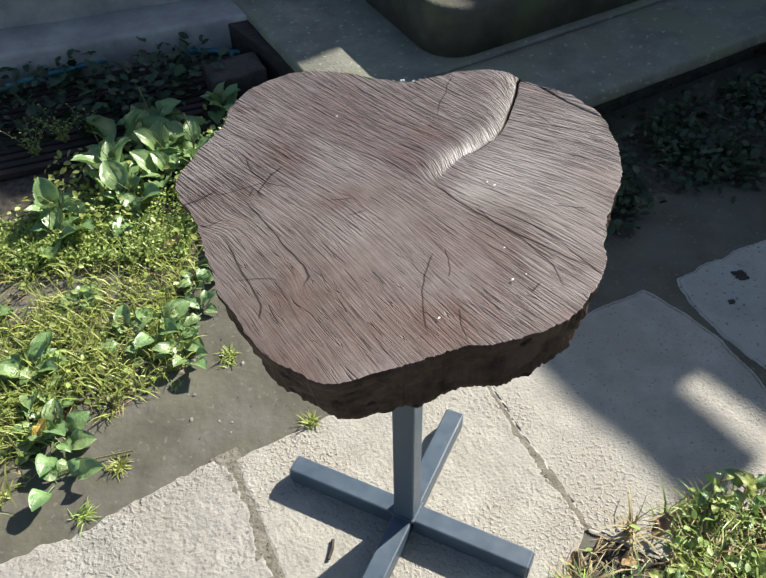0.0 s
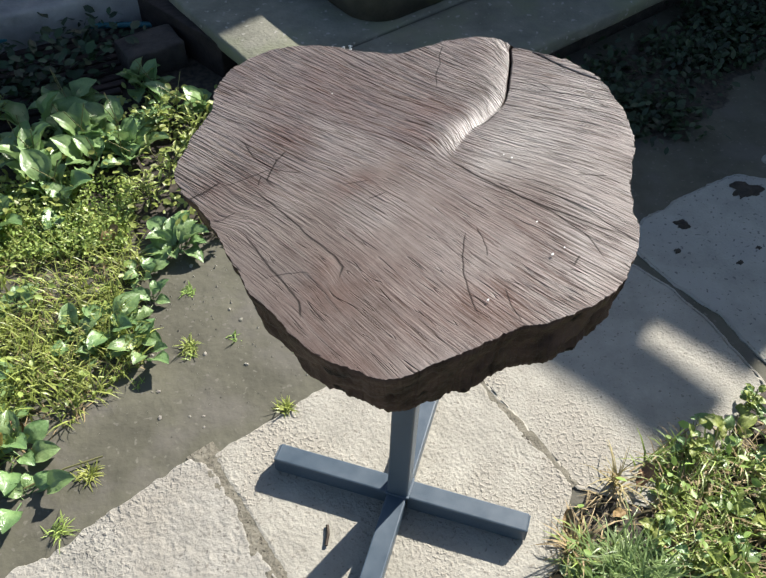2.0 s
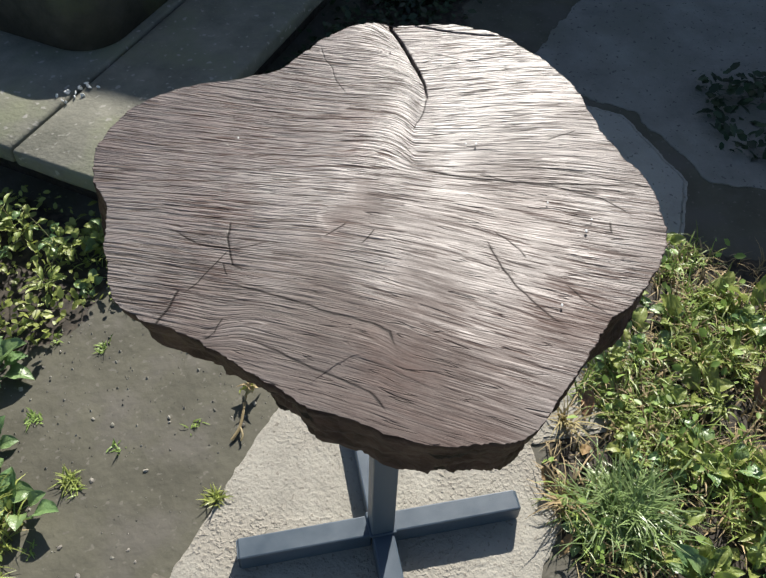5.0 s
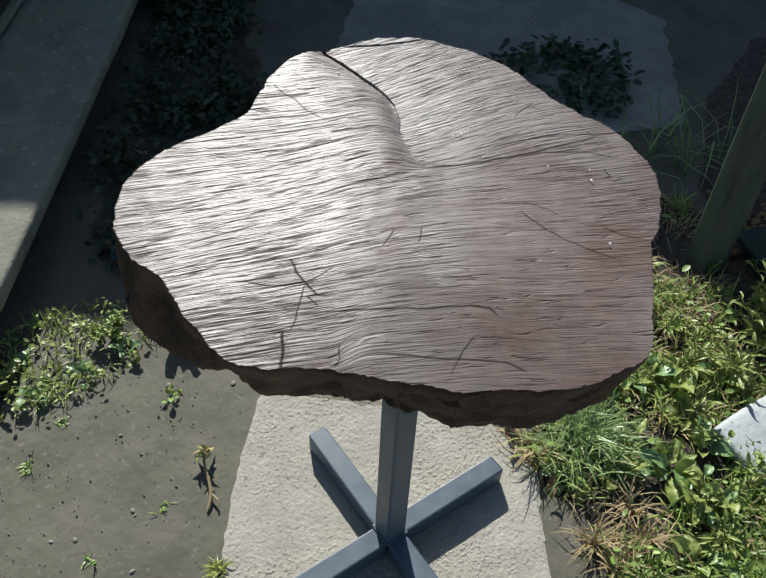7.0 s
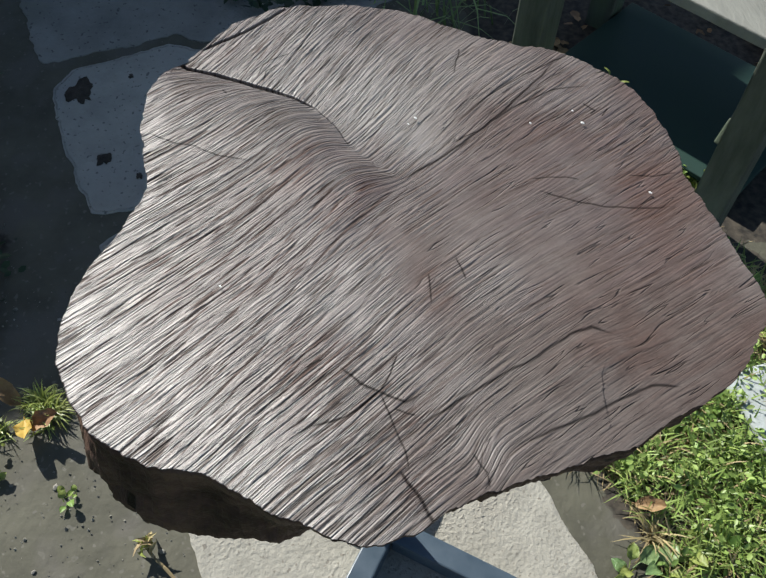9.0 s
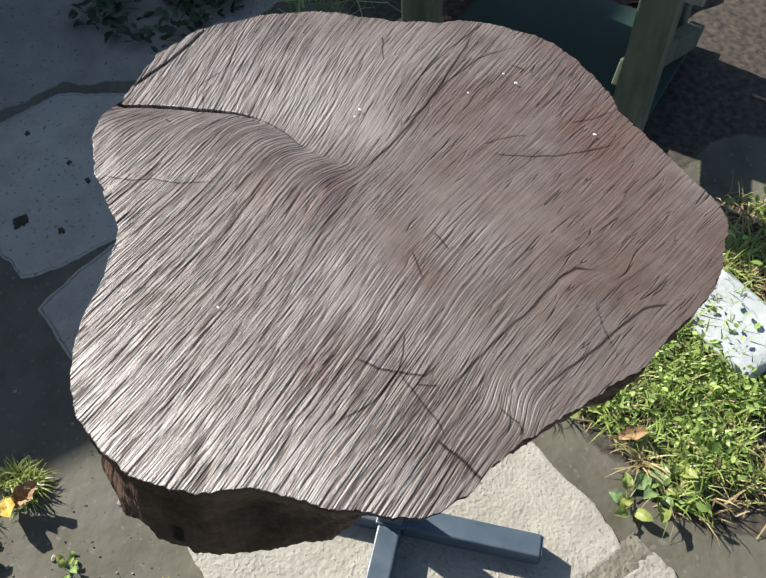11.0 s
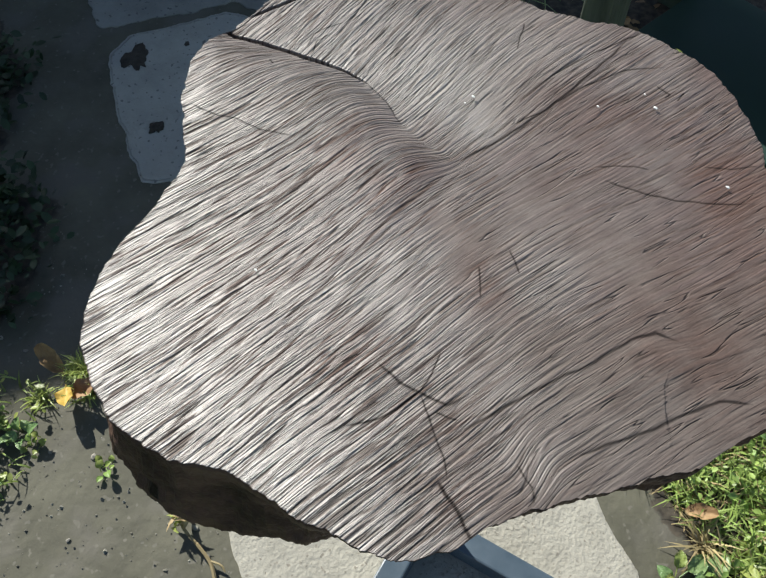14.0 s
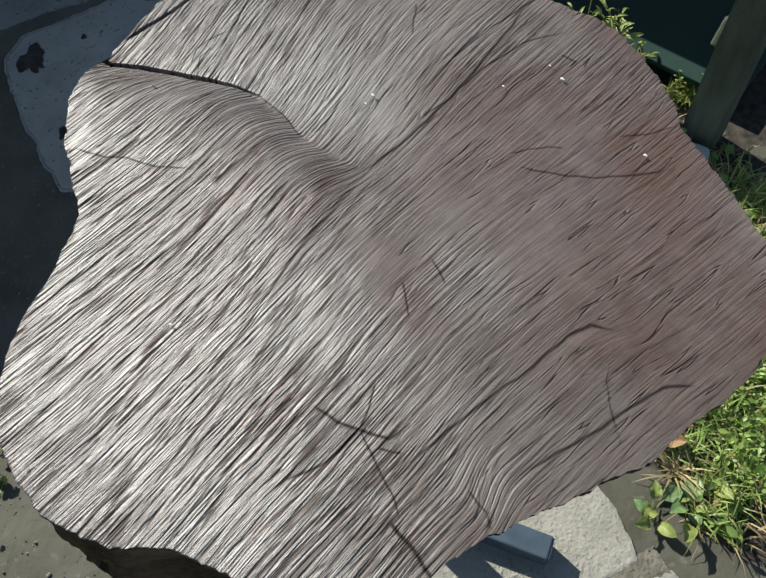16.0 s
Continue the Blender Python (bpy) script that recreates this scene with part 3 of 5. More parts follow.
def grain_fields():
    """Torn-fibre relief: random heights smeared along the fibre direction, on a fine grid."""
    n, step, low = 1080, 0.00056, -0.305
    g = low + step * np.arange(n)
    X, Y = np.meshgrid(g, g)
    num, den = np.zeros_like(X), np.zeros_like(X)
    for gx, gy, deg in GRAIN:
        w = 1.0 / ((X - gx) ** 2 + (Y - gy) ** 2 + 0.0013) ** 1.5
        num, den = num + w * deg, den + w
    ang = np.radians(num / den + 2.2 * vnoise(X * 16, Y * 16, 4) + 2.0 * vnoise(X * 70, Y * 70, 6) + 2.5 * vnoise(X * 150, Y * 150, 8))
    # the fibres bend over the two ledges and gather in a small swirl at the rim
    d, side, along = path_distance(LEDGE, X, Y)
    ang = ang - np.where(side > 0, np.exp(-(d / 0.021) ** 2) * 0.95, 0) * np.clip((1 - along) * 12, 0, 1)
    d, side, along = path_distance(CURL, X, Y)
    ang = ang - np.exp(-(d / 0.008) ** 2) * 0.28 * np.clip((along - 0.45) * 4, 0, 1)
    ang = ang + 0.95 * np.exp(-((X + 0.203) ** 2 / 0.019 ** 2 + (Y + 0.078) ** 2 / 0.010 ** 2))
    ux, uy = np.cos(ang).astype(np.float32).ravel(), np.sin(ang).astype(np.float32).ravel()
    rng = np.random.default_rng(7)

    def soften(a, times):
        for _ in range(times):
            a = (a * 2 + np.roll(a, 1, 0) + np.roll(a, -1, 0) + np.roll(a, 1, 1) + np.roll(a, -1, 1)) / 6
        return a / a.std()

    # thin lines, wide ridges, and short torn grooves from sparse seeds
    src = [soften(rng.standard_normal((n, n)), 1), soften(rng.standard_normal((n, n)), 2), soften((rng.random((n, n)) > 0.9988).astype(float), 1), soften(rng.standard_normal((n, n)), 9)]
    reach = [40, 34, 18, 44]
    src = [a.astype(np.float32).ravel() for a in src]
    acc = [a.copy() for a in src]
    top = np.float32(n - 1)
    for sign in (1, -1):
        px, py = [a.ravel().astype(np.float32) for a in np.meshgrid(np.arange(n), np.arange(n))]
        for q in range(max(reach)):
            k = np.rint(py).astype(np.int32) * n + np.rint(px).astype(np.int32)
            px = np.clip(px + sign * ux[k], 0, top)
            py = np.clip(py + sign * uy[k], 0, top)
            k = np.rint(py).astype(np.int32) * n + np.rint(px).astype(np.int32)
            for i in range(4):
                if q < reach[i]:
                    acc[i] += src[i][k]
    # even the thin lines out along their length
    for i in (0, 1, 2):
        once = acc[i].copy()
        for sign in (1, -1):
            px, py = [a.ravel().astype(np.float32) for a in np.meshgrid(np.arange(n), np.arange(n))]
            for q in range(6):
                k = np.rint(py).astype(np.int32) * n + np.rint(px).astype(np.int32)
                px = np.clip(px + sign * ux[k], 0, top)
                py = np.clip(py + sign * uy[k], 0, top)
                acc[i] += once[np.rint(py).astype(np.int32) * n + np.rint(px).astype(np.int32)]
    fine, coarse, tears, wide = [soften((a - a.mean()).reshape(n, n).astype(float), t) for a, t in zip(acc, (0, 1, 0, 2))]
    return low, step, fine, coarse, tears, wide, ang


def potential(gx, gy, h):
    """The field whose slope comes nearest to (gx, gy), by cosine transform."""
    n = gx.shape[0]
    d = np.zeros_like(gx)
    fx, fy = (gx[:, 1:] + gx[:, :-1]) / (2 * h), (gy[1:] + gy[:-1]) / (2 * h)
    d[:, :-1] += fx
    d[:, 1:] -= fx
    d[:-1] += fy
    d[1:] -= fy
    m = np.concatenate((d, d[::-1]), 0)
    m = np.fft.fft2(np.concatenate((m, m[:, ::-1]), 1))
    lam = (2 * np.cos(np.pi * np.arange(2 * n) / n) - 2) / h ** 2
    lam = lam[:, None] + lam[None, :]
    lam[0, 0] = 1
    m = m / lam
    m[0, 0] = 0
    return np.real(np.fft.ifft2(m))[:n, :n]


def build_table():
    low, step, fine, coarse, tears, wide, ang = grain_fields()
    rough_ang = ang[3::6, 3::6]
    over, run = potential(-np.sin(rough_ang), np.cos(rough_ang), 6 * step), potential(np.cos(rough_ang), np.sin(rough_ang), 6 * step)
    # rows run along the fibres, from rim to rim
    th = np.arange(24000) * 2 * math.pi / 24000
    R = spline_radius(th) + 0.0018 * fbm(th * 12, th * 0 + 0.5, 2) + 0.0009 * vnoise(th * 70, th * 0 + 1.5, 6) + 0.0005 * vnoise(th * 190, th * 0 + 2.5, 7)
    R -= 0.007 * np.exp(-((th - radians(48.6)) / radians(1.1)) ** 2)
    turn = radians(-54)
    ox, oy = R * np.cos(th), R * np.sin(th)
    ou, ov = ox * math.cos(turn) + oy * math.sin(turn), -ox * math.sin(turn) + oy * math.cos(turn)
    first, last = int(np.argmin(ov)), int(np.argmax(ov))
    chain = np.roll(np.stack((ou, ov), -1), -first, 0)
    k = (last - first) % len(th)
    fore, back = chain[:k + 1], np.concatenate((chain[k:], chain[:1]))[::-1]
    nv, nu = 1500, 600
    v = ov.min() + (ov.max() - ov.min()) * (0.5 - 0.5 * np.cos(np.linspace(0.012, math.pi - 0.012, nv)))
    v = 0.55 * v + 0.45 * np.linspace(v[0], v[-1], nv)
    u1 = np.interp(v, np.maximum.accumulate(fore[:, 1]) + np.arange(len(fore)) * 1e-12, fore[:, 0])
    u0 = np.interp(v, np.maximum.accumulate(back[:, 1]) + np.arange(len(back)) * 1e-12, back[:, 0])
    rr = np.linspace(0, 1, nu)
    U, V = u0[:, None] + (u1 - u0)[:, None] * rr[None, :], np.repeat(v[:, None], nu, 1)
    X, Y = MID[0] + U * math.cos(turn) - V * math.sin(turn), MID[1] + U * math.sin(turn) + V * math.cos(turn)

    def sample(a, low=low, step=step):
        fx, fy = (X - low) / step, (Y - low) / step
        i, j = fx.astype(int), fy.astype(int)
        fx, fy = fx - i, fy - j
        return (a[j, i] * (1 - fx) + a[j, i + 1] * fx) * (1 - fy) + (a[j + 1, i] * (1 - fx) + a[j + 1, i + 1] * fx) * fy

    f, c, w, c2, lay = sample(fine), sample(coarse), sample(tears), sample(wide), sample(ang)
    flow_u, flow_v = sample(over, low + 3 * step, 6 * step), sample(run, low + 3 * step, 6 * step)
    # flat-topped fibres parted by narrow grooves: crowded towards one side, sparse on the other
    crowd = np.clip((Y - 0.05 * X + 0.15 + 0.03 * fbm(X * 16, Y * 16, 63, 3)) / 0.15, 0, 1)
    crowd = 0.22 + 0.78 * crowd * crowd * (3 - 2 * crowd)
    shine = np.clip(crowd + 0.25 * blobs(SHINY, X, Y), 0, 1)
    crowd = np.clip(crowd + 0.6 * blobs(TORN, X, Y), 0, 1)
    smooth = np.clip(1.3 * blobs(SMOOTH, X, Y) - 0.35, 0, 0.75)
    amp = np.clip(0.40 + 0.75 * crowd + 0.5 * fbm(X * 11, Y * 11, 21, 3), 0.2, 1.6) * (1 - 0.5 * smooth)
    limit = 2.05 - 0.8 * crowd + 0.6 * fbm(X * 14, Y * 14, 61, 4) + 0.8 * smooth
    groove = np.clip((-f - limit) / 0.45, 0, 1.2)
    valley = np.clip((-c - 2.1 + 0.7 * crowd) / 0.4, 0, 1.2) * (1 - smooth)
    tear = np.clip((w - 1.0 + 0.3 * crowd) / 1.8, 0, 1.2) * (1 - 0.8 * smooth)
    plane = TOP_Z + 0.032 * X + 0.018 * (Y + 0.05)
    Z = plane + amp * (0.00004 * f + 0.00006 * c + 0.00003 * c2) - 0.00014 * groove - 0.00008 * valley - 0.00012 * tear
    Z += 0.0004 * fbm(X * 7, Y * 7, 31, 2) + 0.00010 * vnoise(X * 26, Y * 26, 33) + 0.00006 * vnoise(X * 90, Y * 90, 35)
    d, side, along = path_distance(LEDGE, X, Y)
    up = np.where(side > 0, 1 - np.exp(-(d / 0.012) ** 1.2), 0.0) * np.exp(-(np.maximum(d - 0.01, 0) / 0.09) ** 2)
    Z += 0.0036 * up * np.clip((1 - along) * 5, 0, 1)
    split = np.zeros_like(Z)
    d, side, along = path_distance(CURL, X, Y)
    up = np.where(side > 0, 1 - np.exp(-(d / 0.010) ** 1.3), 0.0) * np.exp(-(np.maximum(d - 0.008, 0) / 0.035) ** 2)
    Z += 0.0018 * up * np.clip(along * 3, 0, 1) * np.clip((1 - along) * 6, 0, 1)
    for width, depth, pts in CRACKS:
        d, side, along = path_distance(pts, X + 0.0006 * vnoise(X * 110, Y * 110, 41), Y + 0.0006 * vnoise(X * 110, Y * 110, 43))
        ends = np.clip(np.minimum(along * 8 + 0.4, (1 - along) * (2.2 if depth > 0.008 else 8) + 0.12), 0, 1)
        line = np.exp(-(d / (0.85 * width * (0.4 + 0.6 * ends))) ** 2) * ends
        Z -= (depth if depth > 0.004 else 0.13 * depth) * line
        split = np.maximum(split, line)
    # the rim: once round the four sides of the sheet
    grid = np.arange(nv * nu).reshape(nv, nu)
    loop = np.concatenate((grid[:, -1], grid[-1, -2::-1], grid[-2::-1, 0], grid[0, 1:-1]))
    n = len(loop)
    bx, by = X.ravel()[loop], Y.ravel()[loop]
    th, R = np.arctan2(by - MID[1], bx - MID[0]) % (2 * math.pi), np.hypot(bx - MID[0], by - MID[1])
    ex, ey = np.cos(th), np.sin(th)
    rim_z = Z.ravel()[loop]
    rows = 16
    side_rows = []
    turn = np.abs((th - radians(126) + math.pi) % (2 * math.pi) - math.pi)
    thick = 0.067 - 0.011 * np.exp(-((th - radians(318)) / radians(32)) ** 2) + 0.023 * np.exp(-(turn / radians(27)) ** 4) + 0.013 * np.exp(-((th - radians(264)) / radians(28)) ** 2) + 0.004 * vnoise(th * 5, th * 0, 9) + 0.0011 * fbm(th * 24, th * 0, 10, 4)
    cut = 0.004 + 0.022 / (1 + np.exp((radians(153) - th) / 0.05)) / (1 + np.exp((th - radians(205)) / 0.12)) + 0.012 * np.exp(-((th - radians(245)) / radians(24)) ** 2) - 0.016 * np.exp(-(turn / radians(27)) ** 4)
    for q in range(1, rows + 1):
        s = q / rows
        lump = 0.0038 * fbm(th * 11 + 2 * s, th * 0 + s * 2.8, 12, 4) + 0.0005 * vnoise(th * 60, th * 0 + s * 9, 15) - 0.003 - 0.004 * np.clip(vnoise(th * 26, th * 0 + s * 4, 17) - 0.35, 0, 1)
        r = R - s ** 1.4 * cut + lump * min(1, 2.5 * s) - (0.010 if q == rows else 0)
        side_rows.append(np.stack((MID[0] + r * ex, MID[1] + r * ey, rim_z - 0.002 - thick * s), -1))
    m = nv * nu
    verts = np.concatenate((np.stack((X, Y, Z), -1).reshape(-1, 3), np.concatenate(side_rows), [[MID[0], MID[1], TOP_Z - 0.064]]))
    sheet = np.stack((grid[:-1, :-1], grid[:-1, 1:], grid[1:, 1:], grid[1:, :-1]), -1).reshape(-1, 4)
    rings = np.concatenate(([loop], m + np.arange(n * rows).reshape(rows, n)))
    nxt = np.roll(rings, -1, 1)
    wall = np.stack((rings[:-1], rings[1:], nxt[1:], nxt[:-1]), -1).reshape(-1, 4)
    faces = sheet.tolist() + wall.tolist() + [(len(verts) - 1, int(p1), int(p0)) for p0, p1 in zip(rings[-1], nxt[-1])]
    index = np.zeros(len(faces), dtype=np.int32)
    index[len(sheet):] = 1
    me = mesh_from("tabletop", verts, faces, [M_TOP, M_BARK], index=index)
    at = me.attributes.new("fibre", "FLOAT", "POINT")
    val = np.zeros(len(verts), dtype=np.float32)
    val[:m] = (0.08 * f + 0.09 * c - 0.3 * groove - 0.12 * valley - 0.28 * tear - 2.4 * split - 0.3 * np.clip(blobs(DULL, X, Y), 0, 1)).ravel()
    at.data.foreach_set("value", val)
    at = me.attributes.new("tint", "FLOAT", "POINT")
    val[:m] = (blobs(RED, X, Y) - 0.32 * blobs(GREY, X, Y) - 0.9 * blobs(PALE_GLARE, X, Y) + 0.5 * fbm(X * 14, Y * 14, 81, 4) + 0.12 * c + 0.08 * c2 + 0.16 - 0.44 * crowd - 0.25 * np.clip(blobs(DULL, X, Y), 0, 1)).ravel()
    at.data.foreach_set("value", val)
    at = me.attributes.new("gloss", "FLOAT", "POINT")
    val[:m] = np.clip(0.05 + 0.95 * shine - 0.2 * smooth - 0.55 * np.clip(blobs(DULL, X, Y), 0, 1) + 0.12 * fbm(X * 20, Y * 20, 91, 3) + 0.12 * c - groove - valley - tear - split, 0, 1).ravel()
    at.data.foreach_set("value", val)
    at = me.attributes.new("flow", "FLOAT_VECTOR", "POINT")
    vec = np.zeros((len(verts), 3), dtype=np.float32)
    vec[:m] = np.stack((flow_u, flow_v, np.clip(0.10 + 0.95 * amp * (0.12 + 0.88 * crowd), 0.10, 1.35) * (1 - 0.6 * smooth)), -1).reshape(-1, 3)
    at.data.foreach_set("vector", vec.ravel())
    at = me.attributes.new("across", "FLOAT_VECTOR", "POINT")
    vec = np.zeros((len(verts), 3), dtype=np.float32)
    vec[:, 0] = 1
    vec[:m, 0], vec[:m, 1] = -np.sin(lay).ravel(), np.cos(lay).ravel()
    at.data.foreach_set("vector", vec.ravel())
    table = tagged(new("tree_slice_table"), "varnished red-brown tree-slice table on a blue-grey steel cross stand", "table")
    table.location = (POLE[0], POLE[1], 0)
    shift = Matrix.Translation((-POLE[0], -POLE[1], 0)) @ TOP_FIT
    me.transform(shift)
    top = under(new("tabletop", me), table)
    top["label"] = "irregular varnished tree slice with torn grain and cracks"
    part("pole", box_bm(TUBE, TUBE, 0.59, pose(0, 0, 0.326, 0, 0, ARM_ANGLE), 0.003), M_STEEL, table, "blue-grey painted square steel tube")
    part("mounting_plate", box_bm(0.14, 0.14, 0.005, pose(0, 0, 0.6205, 0, 0, ARM_ANGLE), 0.001), M_STEEL, table)
    part("weld_collar", box_bm(TUBE + 0.006, TUBE + 0.006, 0.004, pose(0, 0, ARM_TOP + 0.001, 0, 0, ARM_ANGLE), 0.0015), M_STEEL, table)
    for q in range(4):
        a = ARM_ANGLE + 90 * q
        length = 0.205 - TUBE / 2
        off = TUBE / 2 + length / 2
        m = pose(0, 0, 0, 0, 0, a) @ pose(off, 0, ARM_TOP / 2 + 0.001)
        arm = part("arm", box_bm(length, ARM_W, ARM_TOP - 0.002, m, 0.0025), M_STEEL, table)
        part("end_cap", box_bm(0.002, ARM_W - 0.004, ARM_TOP - 0.006, pose(0, 0, 0, 0, 0, a) @ pose(0.206, 0, ARM_TOP / 2 + 0.001), 0.0006), M_STEEL, arm)
    # bits of litter that lie on the top
    for x, y, s in ((.064, -.064, .0018), (.058, -.058, .0012), (-.081, .076, .0014), (-.015, -.224, .0018), (.055, -.19, .0021), (.056, -.15, .0014), (.068, -.185, .0012)):
        bm = bmesh.new()
        bmesh.ops.create_icosphere(bm, subdivisions=1, radius=s * .7, matrix=TOP_FIT @ pose(x, y, TOP_Z + 0.002 + 0.032 * x + 0.018 * (y + 0.05), 0, 0, 40) @ Matrix.Diagonal((1.3, 0.8, 0.5, 1)))
        tagged(part("paint_chip", bm, M_CHIP, None), "tiny white chip lying on the table top", "chip", group="chips on the table")


POLE, ARM_ANGLE, TUBE, ARM_W, ARM_TOP = (-.0045, -.038), -31.2, 0.033, 0.032, 0.038


# ---- plants ----
def leaf_mesh(name, length, width, mat, curl=0.3, fold=0.25, wave=0.0, seg=8, tip=1.0, petiole=0.3, point=1.2):
    """One leaf along +x from a short stalk: folded at the midrib, drooping, ribbed."""
    verts, faces = [], []
    across = 8
    for i in range(seg + 1):
        s = i / seg
        w = width * (math.sin(math.pi * s ** 0.85) ** (0.6 * point / 1.2)) if 0 < s < 1 else 0.0008
        x = length * (petiole + (1 - petiole) * s)
        z0 = length * (0.35 * s - curl * 1.4 * s * s)
        for j in range(across + 1):
            q = j / across * 2 - 1
            z = z0 + fold * w * abs(q) * 0.5 + 0.06 * w * math.cos(q * 12) * (1 - 0.6 * s) + wave * w * math.sin(s * 13 + q * 3) * abs(q)
            verts.append((x, q * w / 2, z))
    for i in range(seg):
        for j in range(across):
            a = i * (across + 1) + j
            faces.append((a, a + 1, a + across + 2, a + across + 1))
    b = len(verts)     # the stalk
    t = 0.03 * width + 0.0006
    for x in (0, length * petiole * 1.02):
        verts += [(x, -t, -t), (x, t, -t), (x, 0, t)]
    faces += [(b, b + 1, b + 4, b + 3), (b + 1, b + 2, b + 5, b + 4), (b + 2, b, b + 3, b + 5)]
    return mesh_from(name, verts, faces, mat)


def rosette(name, x, y, leaves, count, spread, rise, rng, label, scale=1.0, z=-0.004, stalks=0):
    """A weed: leaves fanned round one base, each a part."""
    base = tagged(new(name), label, "weed", group="weeds")
    base.matrix_world = pose(x, y, z)
    for k in range(count):
        ob = under(new("leaf", leaves[rng.integers(len(leaves))]), base)
        a = 360 * (k + rng.uniform(-.3, .3)) / count * 1.618
        s = scale * rng.uniform(0.65, 1.15)
        ob.matrix_local = pose(rng.uniform(-.01, .01) * spread, rng.uniform(-.01, .01) * spread, rng.uniform(0, .02) * rise, 0, 0, a) @ pose(0, 0, 0, rng.uniform(-25, 25), -rng.uniform(5, 22 + 38 * rise), 0) @ Matrix.Scale(s, 4)
    for k in range(stalks):
        p = [(0, 0, 0), (rng.uniform(-.01, .01), rng.uniform(-.01, .01), .06 * scale), (rng.uniform(-.03, .03), rng.uniform(-.03, .03), .13 * scale)]
        part("flower_stalk", tube(p, 0.0013, 5, 0.7), M_STEM, base, "thin brown flower stalk")
    return base


def herb(x, y, rng, leaves, height=0.1, stems=4, per=7, label="leafy upright weed with many small green leaves", name="leafy_weed", scale=1.0, z=-0.004):
    """An upright weed: bent stems with leaves along them."""
    base = tagged(new(name), label, "weed", group="weeds")
    base.matrix_world = pose(x, y, z)
    for s in range(stems):
        a, lean = rng.uniform(0, 6.28), rng.uniform(0.15, 0.8)
        h = height * rng.uniform(0.6, 1.15)
        pts = [Vector((math.cos(a) * lean * h * q * q, math.sin(a) * lean * h * q * q, h * q)) for q in (0, .35, .7, 1)]
        st = part("stem", tube(pts, 0.0016 * scale, 5, 0.5), M_STEM, base)
        for k in range(per):
            q = 0.25 + 0.75 * (k + 0.5) / per
            p = Vector((math.cos(a) * lean * h * q * q, math.sin(a) * lean * h * q * q, h * q))
            ob = under(new("leaf", leaves[rng.integers(len(leaves))]), st)
            ob.matrix_local = Matrix.Translation(p) @ pose(0, 0, 0, rng.uniform(-20, 20), -rng.uniform(-10, 40), math.degrees(a) + 137 * k + rng.uniform(-20, 20)) @ Matrix.Scale(scale * rng.uniform(.6, 1.1) * (1.1 - 0.4 * q), 4)
    return base


def scatter(poly, n, rng, clump=0.0):
    x0, y0 = np.min(poly, axis=0)
    x1, y1 = np.max(poly, axis=0)
    xs, ys = rng.uniform(x0, x1, n * 4), rng.uniform(y0, y1, n * 4)
    ok = inside(poly, xs, ys)
    if clump:
        ok &= (fbm(xs * 9, ys * 9, 51, 3) > rng.uniform(-1.0, 1.0, len(xs)) * (1.4 - clump) - 0.25 + clump * 0.35)
    return xs[ok][:n], ys[ok][:n]


def grass_stuff(name, xs, ys, rng, mat, length=(.02, .06), width=0.0016, flat=0.6, label="", z=-0.006):
    """Many single blades, each bent over, as one mesh."""
    n = len(xs)
    L = rng.uniform(*length, n)
    a = rng.uniform(0, 2 * math.pi, n)
    lean = rng.uniform(flat * 0.4, flat * 1.7, n)
    w = width * rng.uniform(.6, 1.4, n)
    verts = []
    for s, ww in ((0, 1.0), (.4, .95), (.75, .65), (1, 0.05)):
        out = L * (np.sin(lean * s * 1.1) * s)
        up = L * np.cos(np.clip(lean * s * 1.1, 0, 1.9)) * s
        for e in (-1, 1):
            verts.append(np.stack((xs + np.cos(a) * out - np.sin(a) * w * ww * e, ys + np.sin(a) * out + np.cos(a) * w * ww * e, np.maximum(z + up, z + 0.0015 * s + 0.004)), -1))
    verts = np.stack(verts, 1).reshape(-1, 3)
    b = np.arange(n)[:, None] * 8
    faces = np.concatenate([b + np.array([2 * q, 2 * q + 1, 2 * q + 3, 2 * q + 2]) for q in range(3)])
    return tagged(new(name, mesh_from(name, verts, faces, mat)), label, "grass", kind="stuff")


